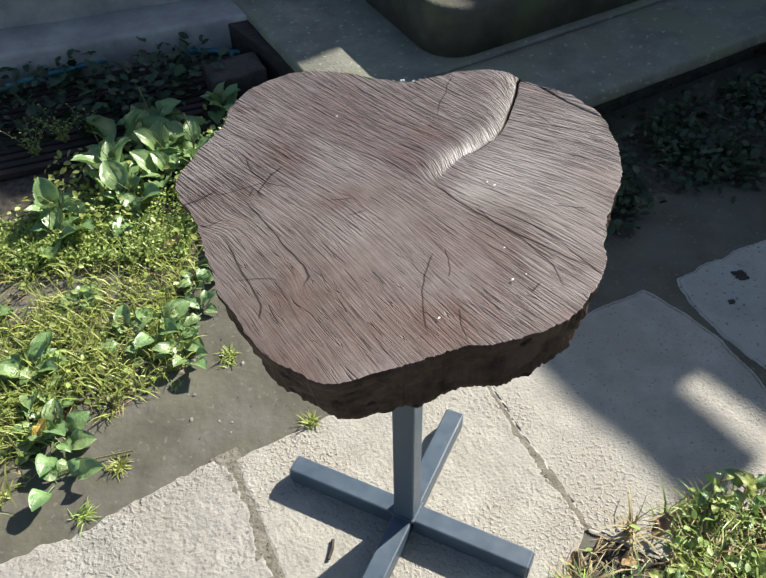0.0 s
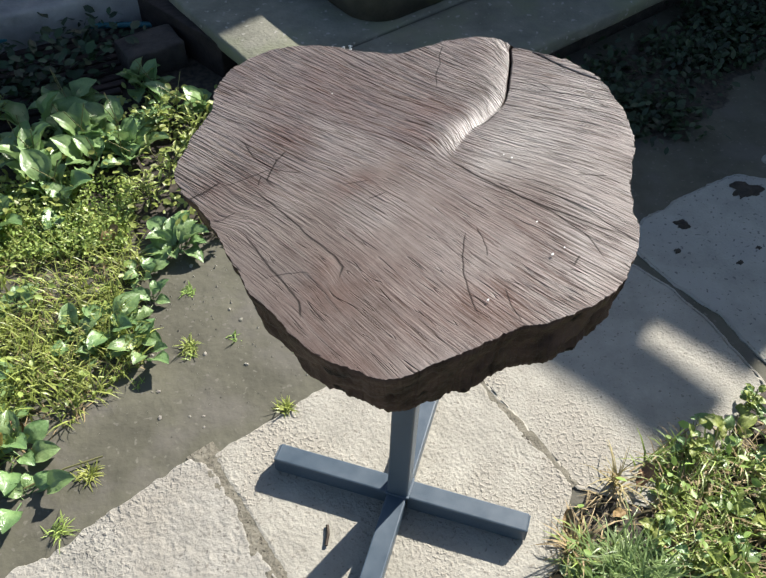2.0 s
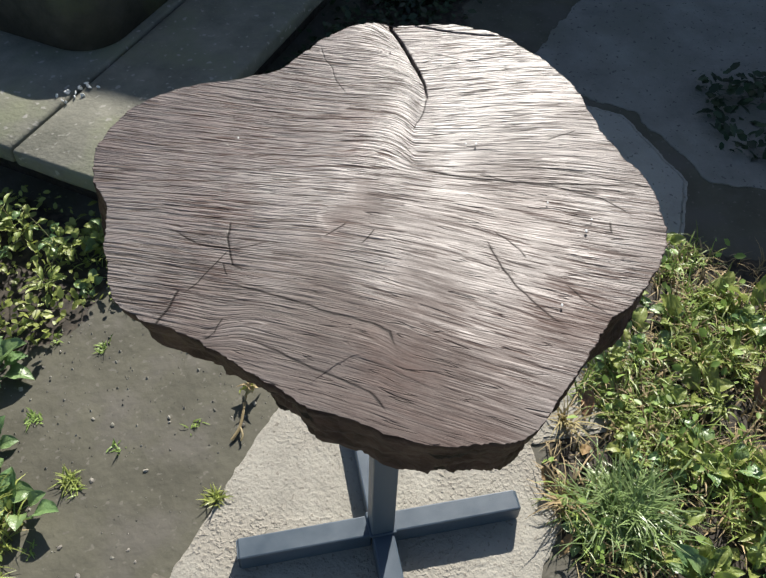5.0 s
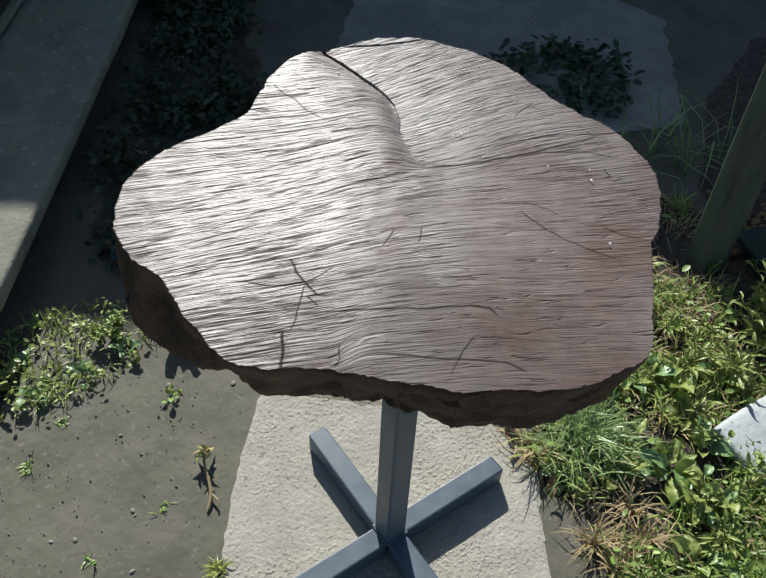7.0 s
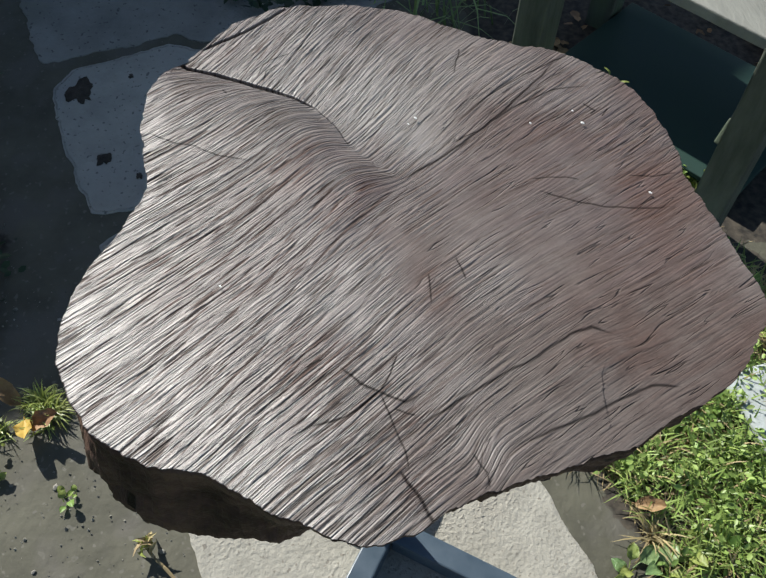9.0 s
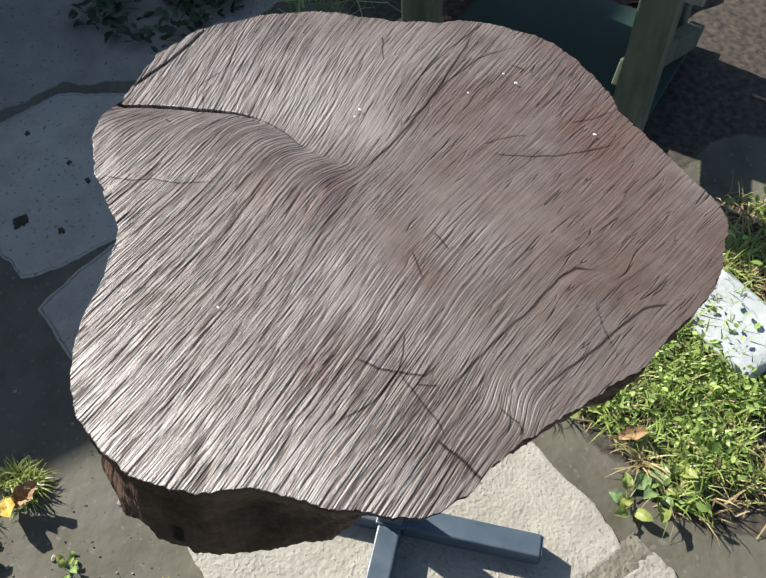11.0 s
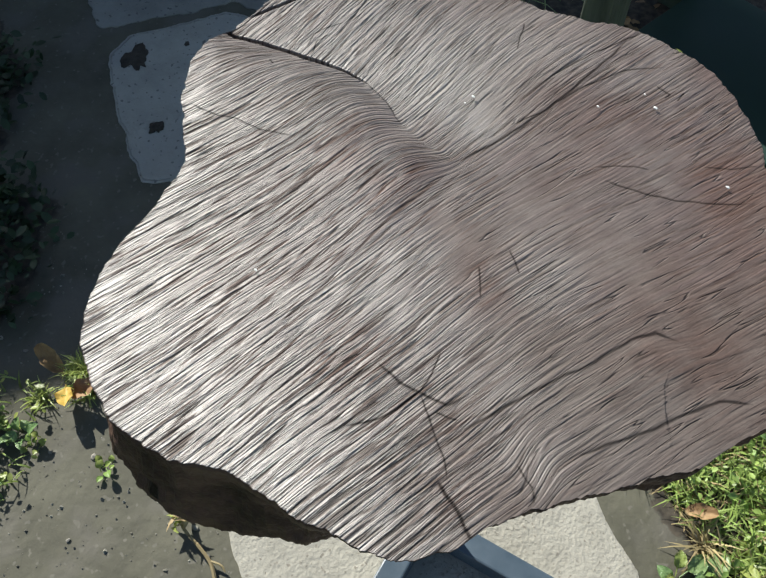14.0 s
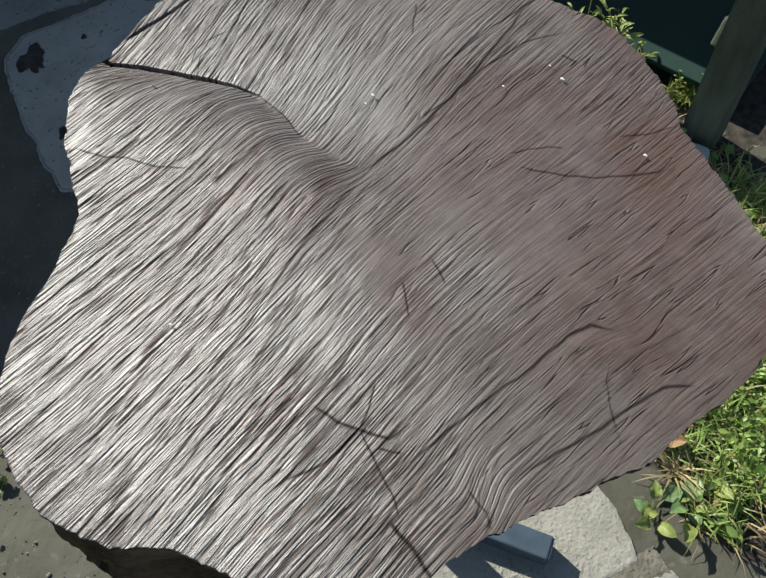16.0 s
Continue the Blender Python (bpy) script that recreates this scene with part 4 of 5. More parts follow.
def leaf_stuff(name, xs, ys, zs, rng, mat, size=(.006, .012), label="", tilt=0.45, category="weeds"):
    """Many small oval leaves as one mesh."""
    n = len(xs)
    L = rng.uniform(*size, n)
    yaw, pitch, roll = rng.uniform(0, 6.283, n), rng.normal(0, tilt, n), rng.normal(0, tilt, n)
    shape = np.array([(0, 0, 0), (.3, .26, .06), (.3, -.26, .06), (.68, .27, .08), (.68, -.27, .08), (1, 0, .0), (.35, 0, 0), (.7, 0, .02)])
    tri = np.array([(0, 6, 1, 1), (0, 2, 6, 6), (6, 7, 3, 1), (2, 4, 7, 6), (7, 5, 3, 3), (4, 5, 7, 7)])
    P = shape[None] * L[:, None, None]
    cy, sy, cp, sp, cr, sr = np.cos(yaw), np.sin(yaw), np.cos(pitch), np.sin(pitch), np.cos(roll), np.sin(roll)
    x, y, z = P[..., 0], P[..., 1], P[..., 2]
    y, z = y * cr[:, None] - z * sr[:, None], y * sr[:, None] + z * cr[:, None]
    x, z = x * cp[:, None] + z * sp[:, None], -x * sp[:, None] + z * cp[:, None]
    x, y = x * cy[:, None] - y * sy[:, None], x * sy[:, None] + y * cy[:, None]
    V = np.stack((x + xs[:, None], y + ys[:, None], np.maximum(z + zs[:, None], -0.004)), -1).reshape(-1, 3)
    faces = []
    for k in range(n):
        for f in tri:
            f = [int(q) + 8 * k for q in dict.fromkeys(f.tolist())]
            faces.append(f)
    return tagged(new(name, mesh_from(name, V, faces, mat)), label, category, kind="stuff")


def tuft(x, y, rng, n=60, length=(.012, .032), mat=None, label="small tuft of grass growing in bare mud"):
    xs, ys = x + rng.normal(0, .006, n), y + rng.normal(0, .006, n)
    g = grass_stuff("grass_tuft", xs, ys, rng, mat or M_GRASS, length, 0.0013, 0.9, label)
    g["kind"] = ""
    return g


def dead_leaf(x, y, z, size, yaw, rng, mat=None, label="curled brown dead leaf lying on the ground"):
    me = leaf_mesh("dead_leaf", size, size * .55, mat or M_DEAD, curl=-0.25, fold=0.9, wave=0.25, petiole=0.1)
    ob = tagged(new("dead_leaf", me), label, "leaf", group="dead leaves")
    ob.matrix_world = pose(x, y, z, rng.uniform(-15, 15), rng.uniform(0, 15), yaw)
    return ob


def smooth_path(pts, per=6):
    out = []
    p = [Vector(q) for q in pts]
    for i in range(len(p) - 1):
        a, b, c, d = p[max(i - 1, 0)], p[i], p[i + 1], p[min(i + 2, len(p) - 1)]
        for k in range(per):
            f = k / per
            out.append(b + 0.5 * f * (c - a + f * (2 * a - 5 * b + 4 * c - d + f * (3 * (b - c) + d - a))))
    return out + [p[-1]]


# ---- build: ground and paving ----
build_ground()
paving("paving_slab", [(-.285, .108), (-.15, .165), (.0, .232), (.150, .270), (.172, .215), (.208, .10), (.243, .01), (.276, -.085), (.21, -.205), (.05, -.272), (-.065, -.318), (-.14, -.33), (-.175, -.20), (-.228, -.05)],
       M_SLAB, relief=0.0009, freq=140, seed=1, label="pale worn concrete paving slab with exposed pebbles", wobble=0.005)
paving("paving_slab", [(-.325, .110), (-.44, .055), (-.55, -.004), (-.66, -.05), (-.95, -.17), (-.75, -.55), (-.155, -.37), (-.198, -.16), (-.243, -.05), (-.296, .090)],
       M_SLAB_PALE, relief=0.0018, freq=60, seed=4, label="pale broken concrete paving slab with a rough face", wobble=0.011)
paving("paving_slab", [(.162, .262), (.30, .322), (.42, .372), (.54, .415), (.60, .34), (.64, .275), (.675, .165), (.70, .02), (.52, -.10), (.40, -.16), (.280, -.090), (.247, .007), (.212, .099), (.176, .212)],
       M_SLAB, relief=0.0007, freq=140, seed=7, label="pale concrete paving slab half in shade", wobble=0.004)
paving("paving_slab", [(.612, .435), (.675, .466), (.765, .500), (.850, .528), (.90, .545), (.955, .553), (1.01, .522), (1.045, .42), (1.085, .33), (1.0, .1), (.80, -.02), (.725, .05), (.695, .19), (.65, .28), (.618, .37)],
       M_SLAB_GREY, relief=0.0012, seed=11, label="grey concrete paving slab in shade with a chipped hole")
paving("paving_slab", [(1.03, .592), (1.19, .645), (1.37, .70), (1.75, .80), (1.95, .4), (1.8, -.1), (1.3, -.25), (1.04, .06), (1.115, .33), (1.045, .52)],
       M_SLAB_SHADED, relief=0.0012, seed=15, label="grey concrete paving slab in shade", wobble=0.012)


def joint_dirt(pts, width, seed):
    """Trodden dirt that fills the gap between two flags."""
    line = np.array([tuple(p) for p in smooth_path([(x, y, 0) for x, y in pts], 14)])[:, :2]
    d = np.gradient(line, axis=0)
    d /= np.hypot(d[:, 0], d[:, 1])[:, None]
    off = np.linspace(-0.5, 0.5, 9) * width
    X, Y = line[:, 0, None] - d[:, 1, None] * off, line[:, 1, None] + d[:, 0, None] * off
    Z = 0.0010 + 0.0006 * fbm(X * 70, Y * 70, seed, 3) - 0.0012 * (np.abs(off) * 2 / width) ** 4
    n, k = X.shape
    idx = np.arange(n * k).reshape(n, k)
    faces = np.stack((idx[:-1, :-1], idx[1:, :-1], idx[1:, 1:], idx[:-1, 1:]), -1).reshape(-1, 4)
    tagged(new("joint_dirt", mesh_from("joint_dirt", np.stack((X, Y, Z), -1).reshape(-1, 3), faces, M_JOINT)), "sandy trodden dirt filling a paving joint", "dirt", kind="stuff")


def step_block():
    """The raised step: thick flags that jut out over a dark recessed base."""
    turn = 23.5
    ca, sa = math.cos(radians(turn)), math.sin(radians(turn))
    ex, ey = Vector((ca, sa, 0)), Vector((-sa, ca, 0))
    c = Vector((.057, .722, 0))
    st = tagged(new("concrete_step"), "low raised concrete step, mossy and stained", "step", kind="structure")

    def flag(u0, u1, v0, v1, z0, z1, name, seed, mat=M_STEP):
        a = c + ex * ((u0 + u1) / 2) + ey * ((v0 + v1) / 2)
        m = Matrix.Translation((a.x, a.y, (z0 + z1) / 2)) @ pose(0, 0, 0, 0, 0, turn)
        part(name, rough_box_bm(u1 - u0, v1 - v0, z1 - z0, m, 14, 0.004, 9, 0.008, seed), mat, st, smooth=True)

    flag(0, 1.9, 0, 0.266, 0.078, 0.118, "kerb_stone", 1)
    flag(0.004, 1.9, 0.272, 1.3, 0.078, 0.119, "flagstone", 5)
    flag(0.05, 1.85, 0.05, 1.25, -0.02, 0.079, "recessed_base", 3, M_SOIL)
    # the rounded stone block that stands on it
    cx, cy = .541, 1.647
    bm = bmesh.new()
    bmesh.ops.create_cube(bm, size=1, matrix=Matrix.Diagonal((1.0, .72, .132, 1)))
    up = [e for e in bm.edges if abs(e.verts[0].co.z - e.verts[1].co.z) > 0.1]
    bmesh.ops.bevel(bm, geom=up, offset=0.10, segments=10, affect="EDGES", profile=0.5)
    rim = [e for e in bm.edges if e.verts[0].co.z > 0.06 and e.verts[1].co.z > 0.06]
    bmesh.ops.bevel(bm, geom=rim, offset=0.02, segments=5, affect="EDGES", profile=0.5)
    bmesh.ops.transform(bm, matrix=Matrix.Translation((cx, cy, .187)) @ pose(0, 0, 0, 0, 0, 23.5), verts=bm.verts)
    tagged(part("stone_block", bm, M_TROUGH, None, smooth=True), "weathered round-cornered stone block standing on the step", "stone block")


step_block()
for k in range(16):
    bm = bmesh.new()
    r = 0.003 + 0.0025 * ((k * 37) % 10) / 10
    bmesh.ops.create_icosphere(bm, subdivisions=1, radius=r, matrix=pose(.138 + .03 * math.sin(k * 2.4) + .012 * math.cos(k), 1.043 + .016 * math.cos(k * 1.7), .1205 + r * .3, 20 * k, 31 * k, 50 * k) @ Matrix.Diagonal((1.5, .8, .5, 1)))
    tagged(part("plaster_crumb", bm, M_CHIP, None), "pale crumb of plaster lying on the step", "crumb", group="crumbs on the step")
joint_dirt([(.156, .268), (.174, .214), (.210, .100), (.245, .009), (.278, -.088)], .026, 2)
joint_dirt([(-.305, .125), (-.268, .04), (-.236, -.06), (-.20, -.16), (-.165, -.30), (-.148, -.36)], .05, 5)


def back_corner():
    """Wall foot, hose, rotten slats and a brick beside the step."""
    w = tagged(new("wall_foot"), "crumbling rendered wall foot in shade", "wall", kind="structure")
    for k, (x, y, sx, sy, sz, rz) in enumerate(((-1.05, 1.66, 2.0, .42, .30, 12), (-.95, 1.40, 1.9, .16, .12, 12))):
        part("footing", rough_box_bm(sx, sy, sz, pose(x, y, sz / 2 - .01, 0, 0, rz), 16, 0.02, 5, 0.012, k + 3.0), M_WALL, w, smooth=True)
    pts = [(-1.6, .98, .02), (-1.2, 1.13, .03), (-.92, 1.27, .05), (-.75, 1.35, .05), (-.55, 1.42, .045), (-.40, 1.43, .03), (-.25, 1.42, .02)]
    tagged(part("garden_hose", tube(smooth_path(pts), .008, 9), M_HOSE, None, smooth=True), "blue-green plastic garden hose along the wall foot", "hose")
    rack = tagged(new("slatted_mat"), "rotten dark wooden slats lying on the soil", "slats")
    for k in range(13):
        x, y = -.98 + .012 * k, .93 + .033 * k
        part("slat", box_bm(1.15, .020, .018, pose(x, y, .008, 0, 0, 13), .003), M_SLAT, rack)
    tagged(part("brick", rough_box_bm(.15, .10, .075, pose(-.30, 1.27, .033, 0, 0, 20), 5, .004, 22, .006, 2), M_BRICK, None, smooth=True), "dirty old brick beside the concrete step", "brick")
    tagged(part("charred_board", rough_box_bm(.36, .07, .10, pose(-.20, 1.34, .045, 0, 0, -57), 6, .003, 14, .004, 6), M_SLAT, None), "black charred board against the step", "board")


back_corner()
tagged(part("garden_hose", tube(smooth_path([(.31, .70, -.004), (.36, .72, .014), (.40, .732, .018), (.45, .742, .014), (.51, .765, -.004)]), .007, 9), M_HOSE, None, smooth=True),
       "blue-green hose running out from dark weeds", "hose")


def wooden_stand():
    b = tagged(new("wooden_stand"), "old green-weathered wooden stand with square posts and a shelf board", "stand")
    ang = math.degrees(math.atan2(-.275, -.31))
    for x, y in ((.825, -.375), (.515, -.652)):
        part("post", rough_box_bm(.058, .058, .62, pose(x, y, .30, 0, 0, ang), 5, .002, 16, .004, x), M_POST, b)
    part("shelf_board", rough_box_bm(.62, .20, .022, pose(.88, -.66, .285, 0, 0, ang), 7, .0015, 12, .003, 2), M_BOARD, b, "grey weathered board")
    for x, y in ((1.12, -.62), (.80, -.92)):
        part("back_post", rough_box_bm(.055, .055, .62, pose(x, y, .30, 0, 0, ang), 5, .002, 16, .004, x), M_POST, b)
    part("brace", rough_box_bm(.34, .03, .05, pose(.66, -.80, .12, 0, 18, ang + 80), 6, .0015, 14, .003, 4), M_POST, b)
    sheet = rough_box_bm(.46, .36, .012, pose(.84, -.70, .035, 0, 0, ang), 8, .003, 4, .002, 9)
    tagged(part("plastic_sheet", sheet, M_PANEL, None, smooth=True), "smooth dark teal sheet lying under the wooden stand", "sheet")
    tagged(part("red_cloth", rough_box_bm(.16, .12, .03, pose(1.0, -1.02, .02, 0, 0, 20), 6, .02, 12, .01, 3), M_RED, None, smooth=True), "faded dark red cloth on the ground", "cloth")


wooden_stand()
tagged(part("white_stone", rough_box_bm(.17, .12, .034, pose(.43, -.545, .016, 2, -3, -35), 7, .006, 12, .008, 5), M_WHITE, None, smooth=True), "pale bluish-white stone slab lying among weeds", "stone")

tagged(part("white_stone", rough_box_bm(.18, .13, .03, pose(.13, -.665, .014, -2, 2, 15), 7, .006, 12, .008, 8), M_WHITE, None, smooth=True), "flat pale stone lying at the edge of the grass", "stone")

# ---- build: the table ----
build_table()

# ---- build: plants ----
rng = np.random.default_rng(3)
rng_b = np.random.default_rng(12)
BIG = [leaf_mesh("leaf", .115, .062, M_LEAF, .30, .35, .06), leaf_mesh("leaf", .095, .056, M_LEAF, .42, .3, .1), leaf_mesh("leaf", .12, .058, M_LEAF, .24, .45, .06)]
PALEB = [leaf_mesh("leaf", .10, .05, M_LEAF_LIGHT, .30, .35, .1), leaf_mesh("leaf", .11, .045, M_LEAF_LIGHT, .22, .4, .08), leaf_mesh("leaf", .105, .052, M_LEAF, .35, .35, .08)]
MIDL = [leaf_mesh("leaf", .05, .027, M_LEAF_LIGHT, .25, .4, .1), leaf_mesh("leaf", .042, .026, M_LEAF_LIGHT, .4, .3, .1), leaf_mesh("leaf", .05, .022, M_LEAF, .3, .5, .1)]
TINY = [leaf_mesh("leaf", .022, .012, M_HERB, .2, .4, 0, seg=5), leaf_mesh("leaf", .018, .012, M_LEAF_LIGHT, .3, .3, 0, seg=5)]
SPEAR = [leaf_mesh("leaf", .06, .012, M_LEAF_LIGHT, .2, .5, .05), leaf_mesh("leaf", .05, .010, M_LEAF_LIGHT, .35, .5, .05)]

for x, y, s, c in ((-.60, .96, 1.0, 8), (-.48, 1.08, 1.0, 8), (-.34, 1.16, .9, 8), (-.70, .79, 1.0, 8), (-.56, 1.02, 1.3, 8), (-.50, .98, 1.1, 7), (-.57, .85, 1.1, 7), (-.45, .88, 1.1, 8), (-.52, .77, .9, 7), (-.68, .70, 1.0, 7), (-.33, 1.02, .8, 7), (-.38, .92, 1.0, 7)):
    rosette("plantain", x, y, BIG, c, 1.0, 1.1, rng, "broad-leaved plantain weed with glossy ribbed green leaves", s * .8, stalks=int(rng.integers(0, 3)))
for x, y, s in ((-.49, .40, .7), (-.40, .40, .65), (-.66, .32, .75), (-.60, .18, .8), (-.61, .52, .6), (-.46, .37, .55), (-.37, .54, .55), (-.30, .60, .8), (-.36, .47, .5), (-.75, .1, .8), (-.9, .3, .8), (-.8, .5, .7)):
    rosette("plantain", x, y, BIG, 9, 1.0, 0.25, rng, "low broad-leaved plantain weed growing in grass", s * .8)
for x, y in ((-.30, 1.0), (-.22, .96), (-.16, .92), (-.25, .88), (-.12, .84), (-.20, .80), (-.08, .76), (-.30, .80), (-.02, .72), (-.14, .70), (-.34, .74)):
    herb(x, y, rng, MIDL if rng.random() < .4 else SPEAR, rng.uniform(.06, .12), 4, 7, scale=rng.uniform(.8, 1.2))
for x, y, s in ((.45, -.29, 1.0), (.56, -.22, 1.0), (.47, -.36, 1.1), (.33, -.33, .8), (.57, -.06, .8), (.66, -.10, .9), (.80, .03, 1.0), (.72, -.20, .8), (.30, -.40, .8), (.42, -.14, .6), (-.09, -.41, .75)):
    rosette("dock_weed", x, y, PALEB, 7, 1.0, 0.5, rng, "green broad-leaved weed at the edge of the paving", s * .62)
for x, y in ((.54, -.40), (.62, -.42), (.68, -.44), (.72, -.50), (.60, -.34), (.38, -.44), (.26, -.46), (.80, -.38), (.48, -.08), (.40, -.17), (.64, -.02), (.2, -.5), (.34, -.52)):
    herb(x, y, rng, (MIDL, TINY, SPEAR)[int(rng.integers(3))], rng.uniform(.03, .07), 4, 7, scale=rng.uniform(.6, .95))

for x, y, s in ((-.572, .90, 1.1), (-.47, .962, 1.15), (-.53, .814, 1.0), (-.674, .733, 1.05), (-.40, .975, 1.1), (-.51, 1.10, 1.1), (-.31, 1.13, .9), (-.38, .885, .9), (-.26, 1.06, .9), (-.19, 1.02, .8)):
    rosette("plantain", x, y, BIG, 6, 1.0, 0.9, rng_b, "broad-leaved plantain weed with glossy ribbed green leaves", s * .85, stalks=2)
for x, y, s in ((-.303, .622, .85), (-.436, .417, .8), (-.385, .343, .7), (-.663, .341, .8), (-.623, .215, .8), (-.578, .101, .7)):
    rosette("plantain", x, y, BIG, 7, 1.0, 0.3, rng_b, "low broad-leaved plantain weed growing in grass", s * .85)
for x, y, s in ((.473, -.332, 1.0), (.251, -.326, .8), (.305, -.394, 1.0), (.351, -.431, .9), (.468, -.282, .9), (.534, -.079, .8), (.504, -.186, .8), (.786, -.178, 1.0), (.216, -.24, .6), (.611, -.141, .7),
                (.76, -.124, .8), (.241, -.472, .8), (.152, -.464, .8), (.138, -.516, .8), (.295, -.389, .7), (.523, -.45, .8), (-.083, -.368, .7), (-.064, -.46, .6)):
    rosette("dock_weed", x, y, PALEB, 6, 1.0, 0.55, rng_b, "green broad-leaved weed at the edge of the paving", s * .62)
hx, hy = scatter([(.36, -.12), (.58, -.02), (.85, -.02), (.9, -.3), (.62, -.45), (.40, -.42)], 8, rng)
for x, y in zip(hx, hy):
    herb(float(x), float(y), rng, (MIDL, MIDL, SPEAR, SPEAR)[int(rng.integers(4))], rng.uniform(.03, .055), 4, 6, scale=rng.uniform(.7, 1.1))
xs, ys = scatter(GRASS_LEFT, 11500, rng, .85)
grass_stuff("grass_left", xs, ys, rng, M_GRASS, (.02, .06), .0015, .8, "short yellow-green grass growing through mud")
xs, ys = scatter(GRASS_LEFT, 3200, rng, .2)
grass_stuff("dry_grass_left", xs, ys, rng, M_DRY, (.015, .045), .0011, 1.25, "dry straw lying in the grass")
xs, ys = scatter([(-.75, .62), (-.40, .62), (-.36, .80), (-.55, .88), (-.85, .75)], 8500, rng, .3)
leaf_stuff("chickweed", xs, ys, rng.uniform(0, .032, len(xs)), rng, M_HERB, (.005, .011), "mat of small bright green herb leaves")
xs, ys = scatter(GRASS_LEFT, 1100, rng, .6)
leaf_stuff("small_weeds_left", xs, ys, rng.uniform(0, .03, len(xs)), rng, M_HERB, (.008, .018), "small bright green leaves among the grass")
xs, ys = scatter(WEEDS_BACK, 1500, rng, .6)
leaf_stuff("low_weeds_back", xs, ys, rng.uniform(0, .05, len(xs)), rng, M_LEAF_LIGHT, (.009, .022), "low green weeds beside the step")
xs, ys = scatter(GRASS_RIGHT, 6600, rng, 1.2)
grass_stuff("grass_right", xs, ys, rng, M_GRASS, (.02, .065), .0015, .8, "green grass and weeds along the paving")
xs, ys = scatter(GRASS_RIGHT, 5600, rng, .7)
grass_stuff("dry_grass_right", xs, ys, rng, M_DRY, (.02, .06), .0013, 1.2, "dry straw among the grass")
xs, ys = scatter(GRASS_RIGHT, 600, rng, .9)
leaf_stuff("small_weeds_right", xs, ys, rng.uniform(0, .045, len(xs)), rng, M_HERB, (.010, .024), "small green herb leaves among the grass")
xs, ys = scatter([(.0, -.39), (.12, -.36), (.26, -.42), (.38, -.50), (.34, -.64), (.0, -.66), (-.1, -.52)], 1500, rng_b, 1.0)
leaf_stuff("herb_mat", xs, ys, rng_b.uniform(.005, .05, len(xs)), rng_b, M_HERB, (.004, .013), "mat of small bright green herb leaves")
xs, ys = scatter([(.0, -.39), (.12, -.36), (.26, -.42), (.38, -.50), (.34, -.64), (.0, -.66), (-.1, -.52)], 2600, rng_b, .4)
grass_stuff("mat_grass", xs, ys, rng_b, M_GRASS, (.02, .06), .0015, .8, "pale green grass growing through herbs")
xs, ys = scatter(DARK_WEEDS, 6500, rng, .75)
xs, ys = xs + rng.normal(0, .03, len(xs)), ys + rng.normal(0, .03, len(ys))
leaf_stuff("dark_weeds", xs, ys, rng.uniform(0, .05, len(xs)), rng, M_WEED_SHADED, (.010, .028), "dense dark green weeds in shade")
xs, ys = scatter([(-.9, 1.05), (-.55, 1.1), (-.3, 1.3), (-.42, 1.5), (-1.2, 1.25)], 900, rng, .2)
leaf_stuff("shaded_weeds", xs, ys, rng.uniform(0, .09, len(xs)), rng, M_WEED_SHADED, (.014, .04), "green weeds at the wall foot, coloured dark for shade")
EDGE_WEEDS = [(-.12, .64), (.0, .56), (.10, .50), (.22, .52), (.24, .60), (.14, .72), (.0, .78), (-.12, .76)]
xs, ys = scatter(EDGE_WEEDS, 260, rng, .7)
leaf_stuff("edge_weeds", xs, ys, rng.uniform(0, .03, len(xs)), rng, M_LEAF_LIGHT, (.007, .016), "patch of low green weeds on the mud")
xs, ys = scatter(EDGE_WEEDS, 400, rng, .7)
grass_stuff("edge_grass", xs, ys, rng, M_GRASS, (.015, .04), .0013, .8, "short grass among the low weeds")
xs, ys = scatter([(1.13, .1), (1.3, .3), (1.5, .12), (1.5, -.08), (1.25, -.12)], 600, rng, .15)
leaf_stuff("weeds_between_slabs", xs, ys, rng.uniform(0, .05, len(xs)), rng, M_WEED_SHADED, (.012, .035), "green weeds between shaded slabs, coloured dark for shade")
xs, ys = scatter([(.86, -.40), (1.05, -.36), (1.1, -.5), (.95, -.56)], 110, rng)
leaf_stuff("bark_litter", xs, ys, rng.uniform(0, .012, len(xs)), rng, M_DEAD, (.012, .03), "pale dead leaves and bark bits between the posts", .3, "leaf litter")
for x, y in ((-.03, .62), (.05, .57), (.13, .53), (.02, .68), (-.08, .66)):
    rosette("plantain", x, y, BIG, 6, 1.0, 0.4, rng, "small broad-leaved plantain on the mud", .3)
n = 900
grass_stuff("long_grass_clump", .292 + rng.normal(0, .026, n), -.262 + rng.normal(0, .024, n), rng, M_LONG, (.04, .10), .0015, 1.05, "clump of long thin green grass")
xs, ys = scatter([(.95, -.48), (1.3, -.4), (1.4, -.9), (1.0, -1.1), (.85, -.95)], 110, rng)
leaf_stuff("leaf_litter", xs, ys, rng.uniform(0, .02, len(xs)), rng, M_DEAD, (.015, .04), "pale dead leaves and litter behind the stand", .3, "leaf litter")
grass_stuff("long_grass_shade", 1.15 + rng.normal(0, .05, 46), -.24 + rng.normal(0, .06, 46), rng, M_LONG, (.1, .24), .0022, .95, "long arching grass in shade")
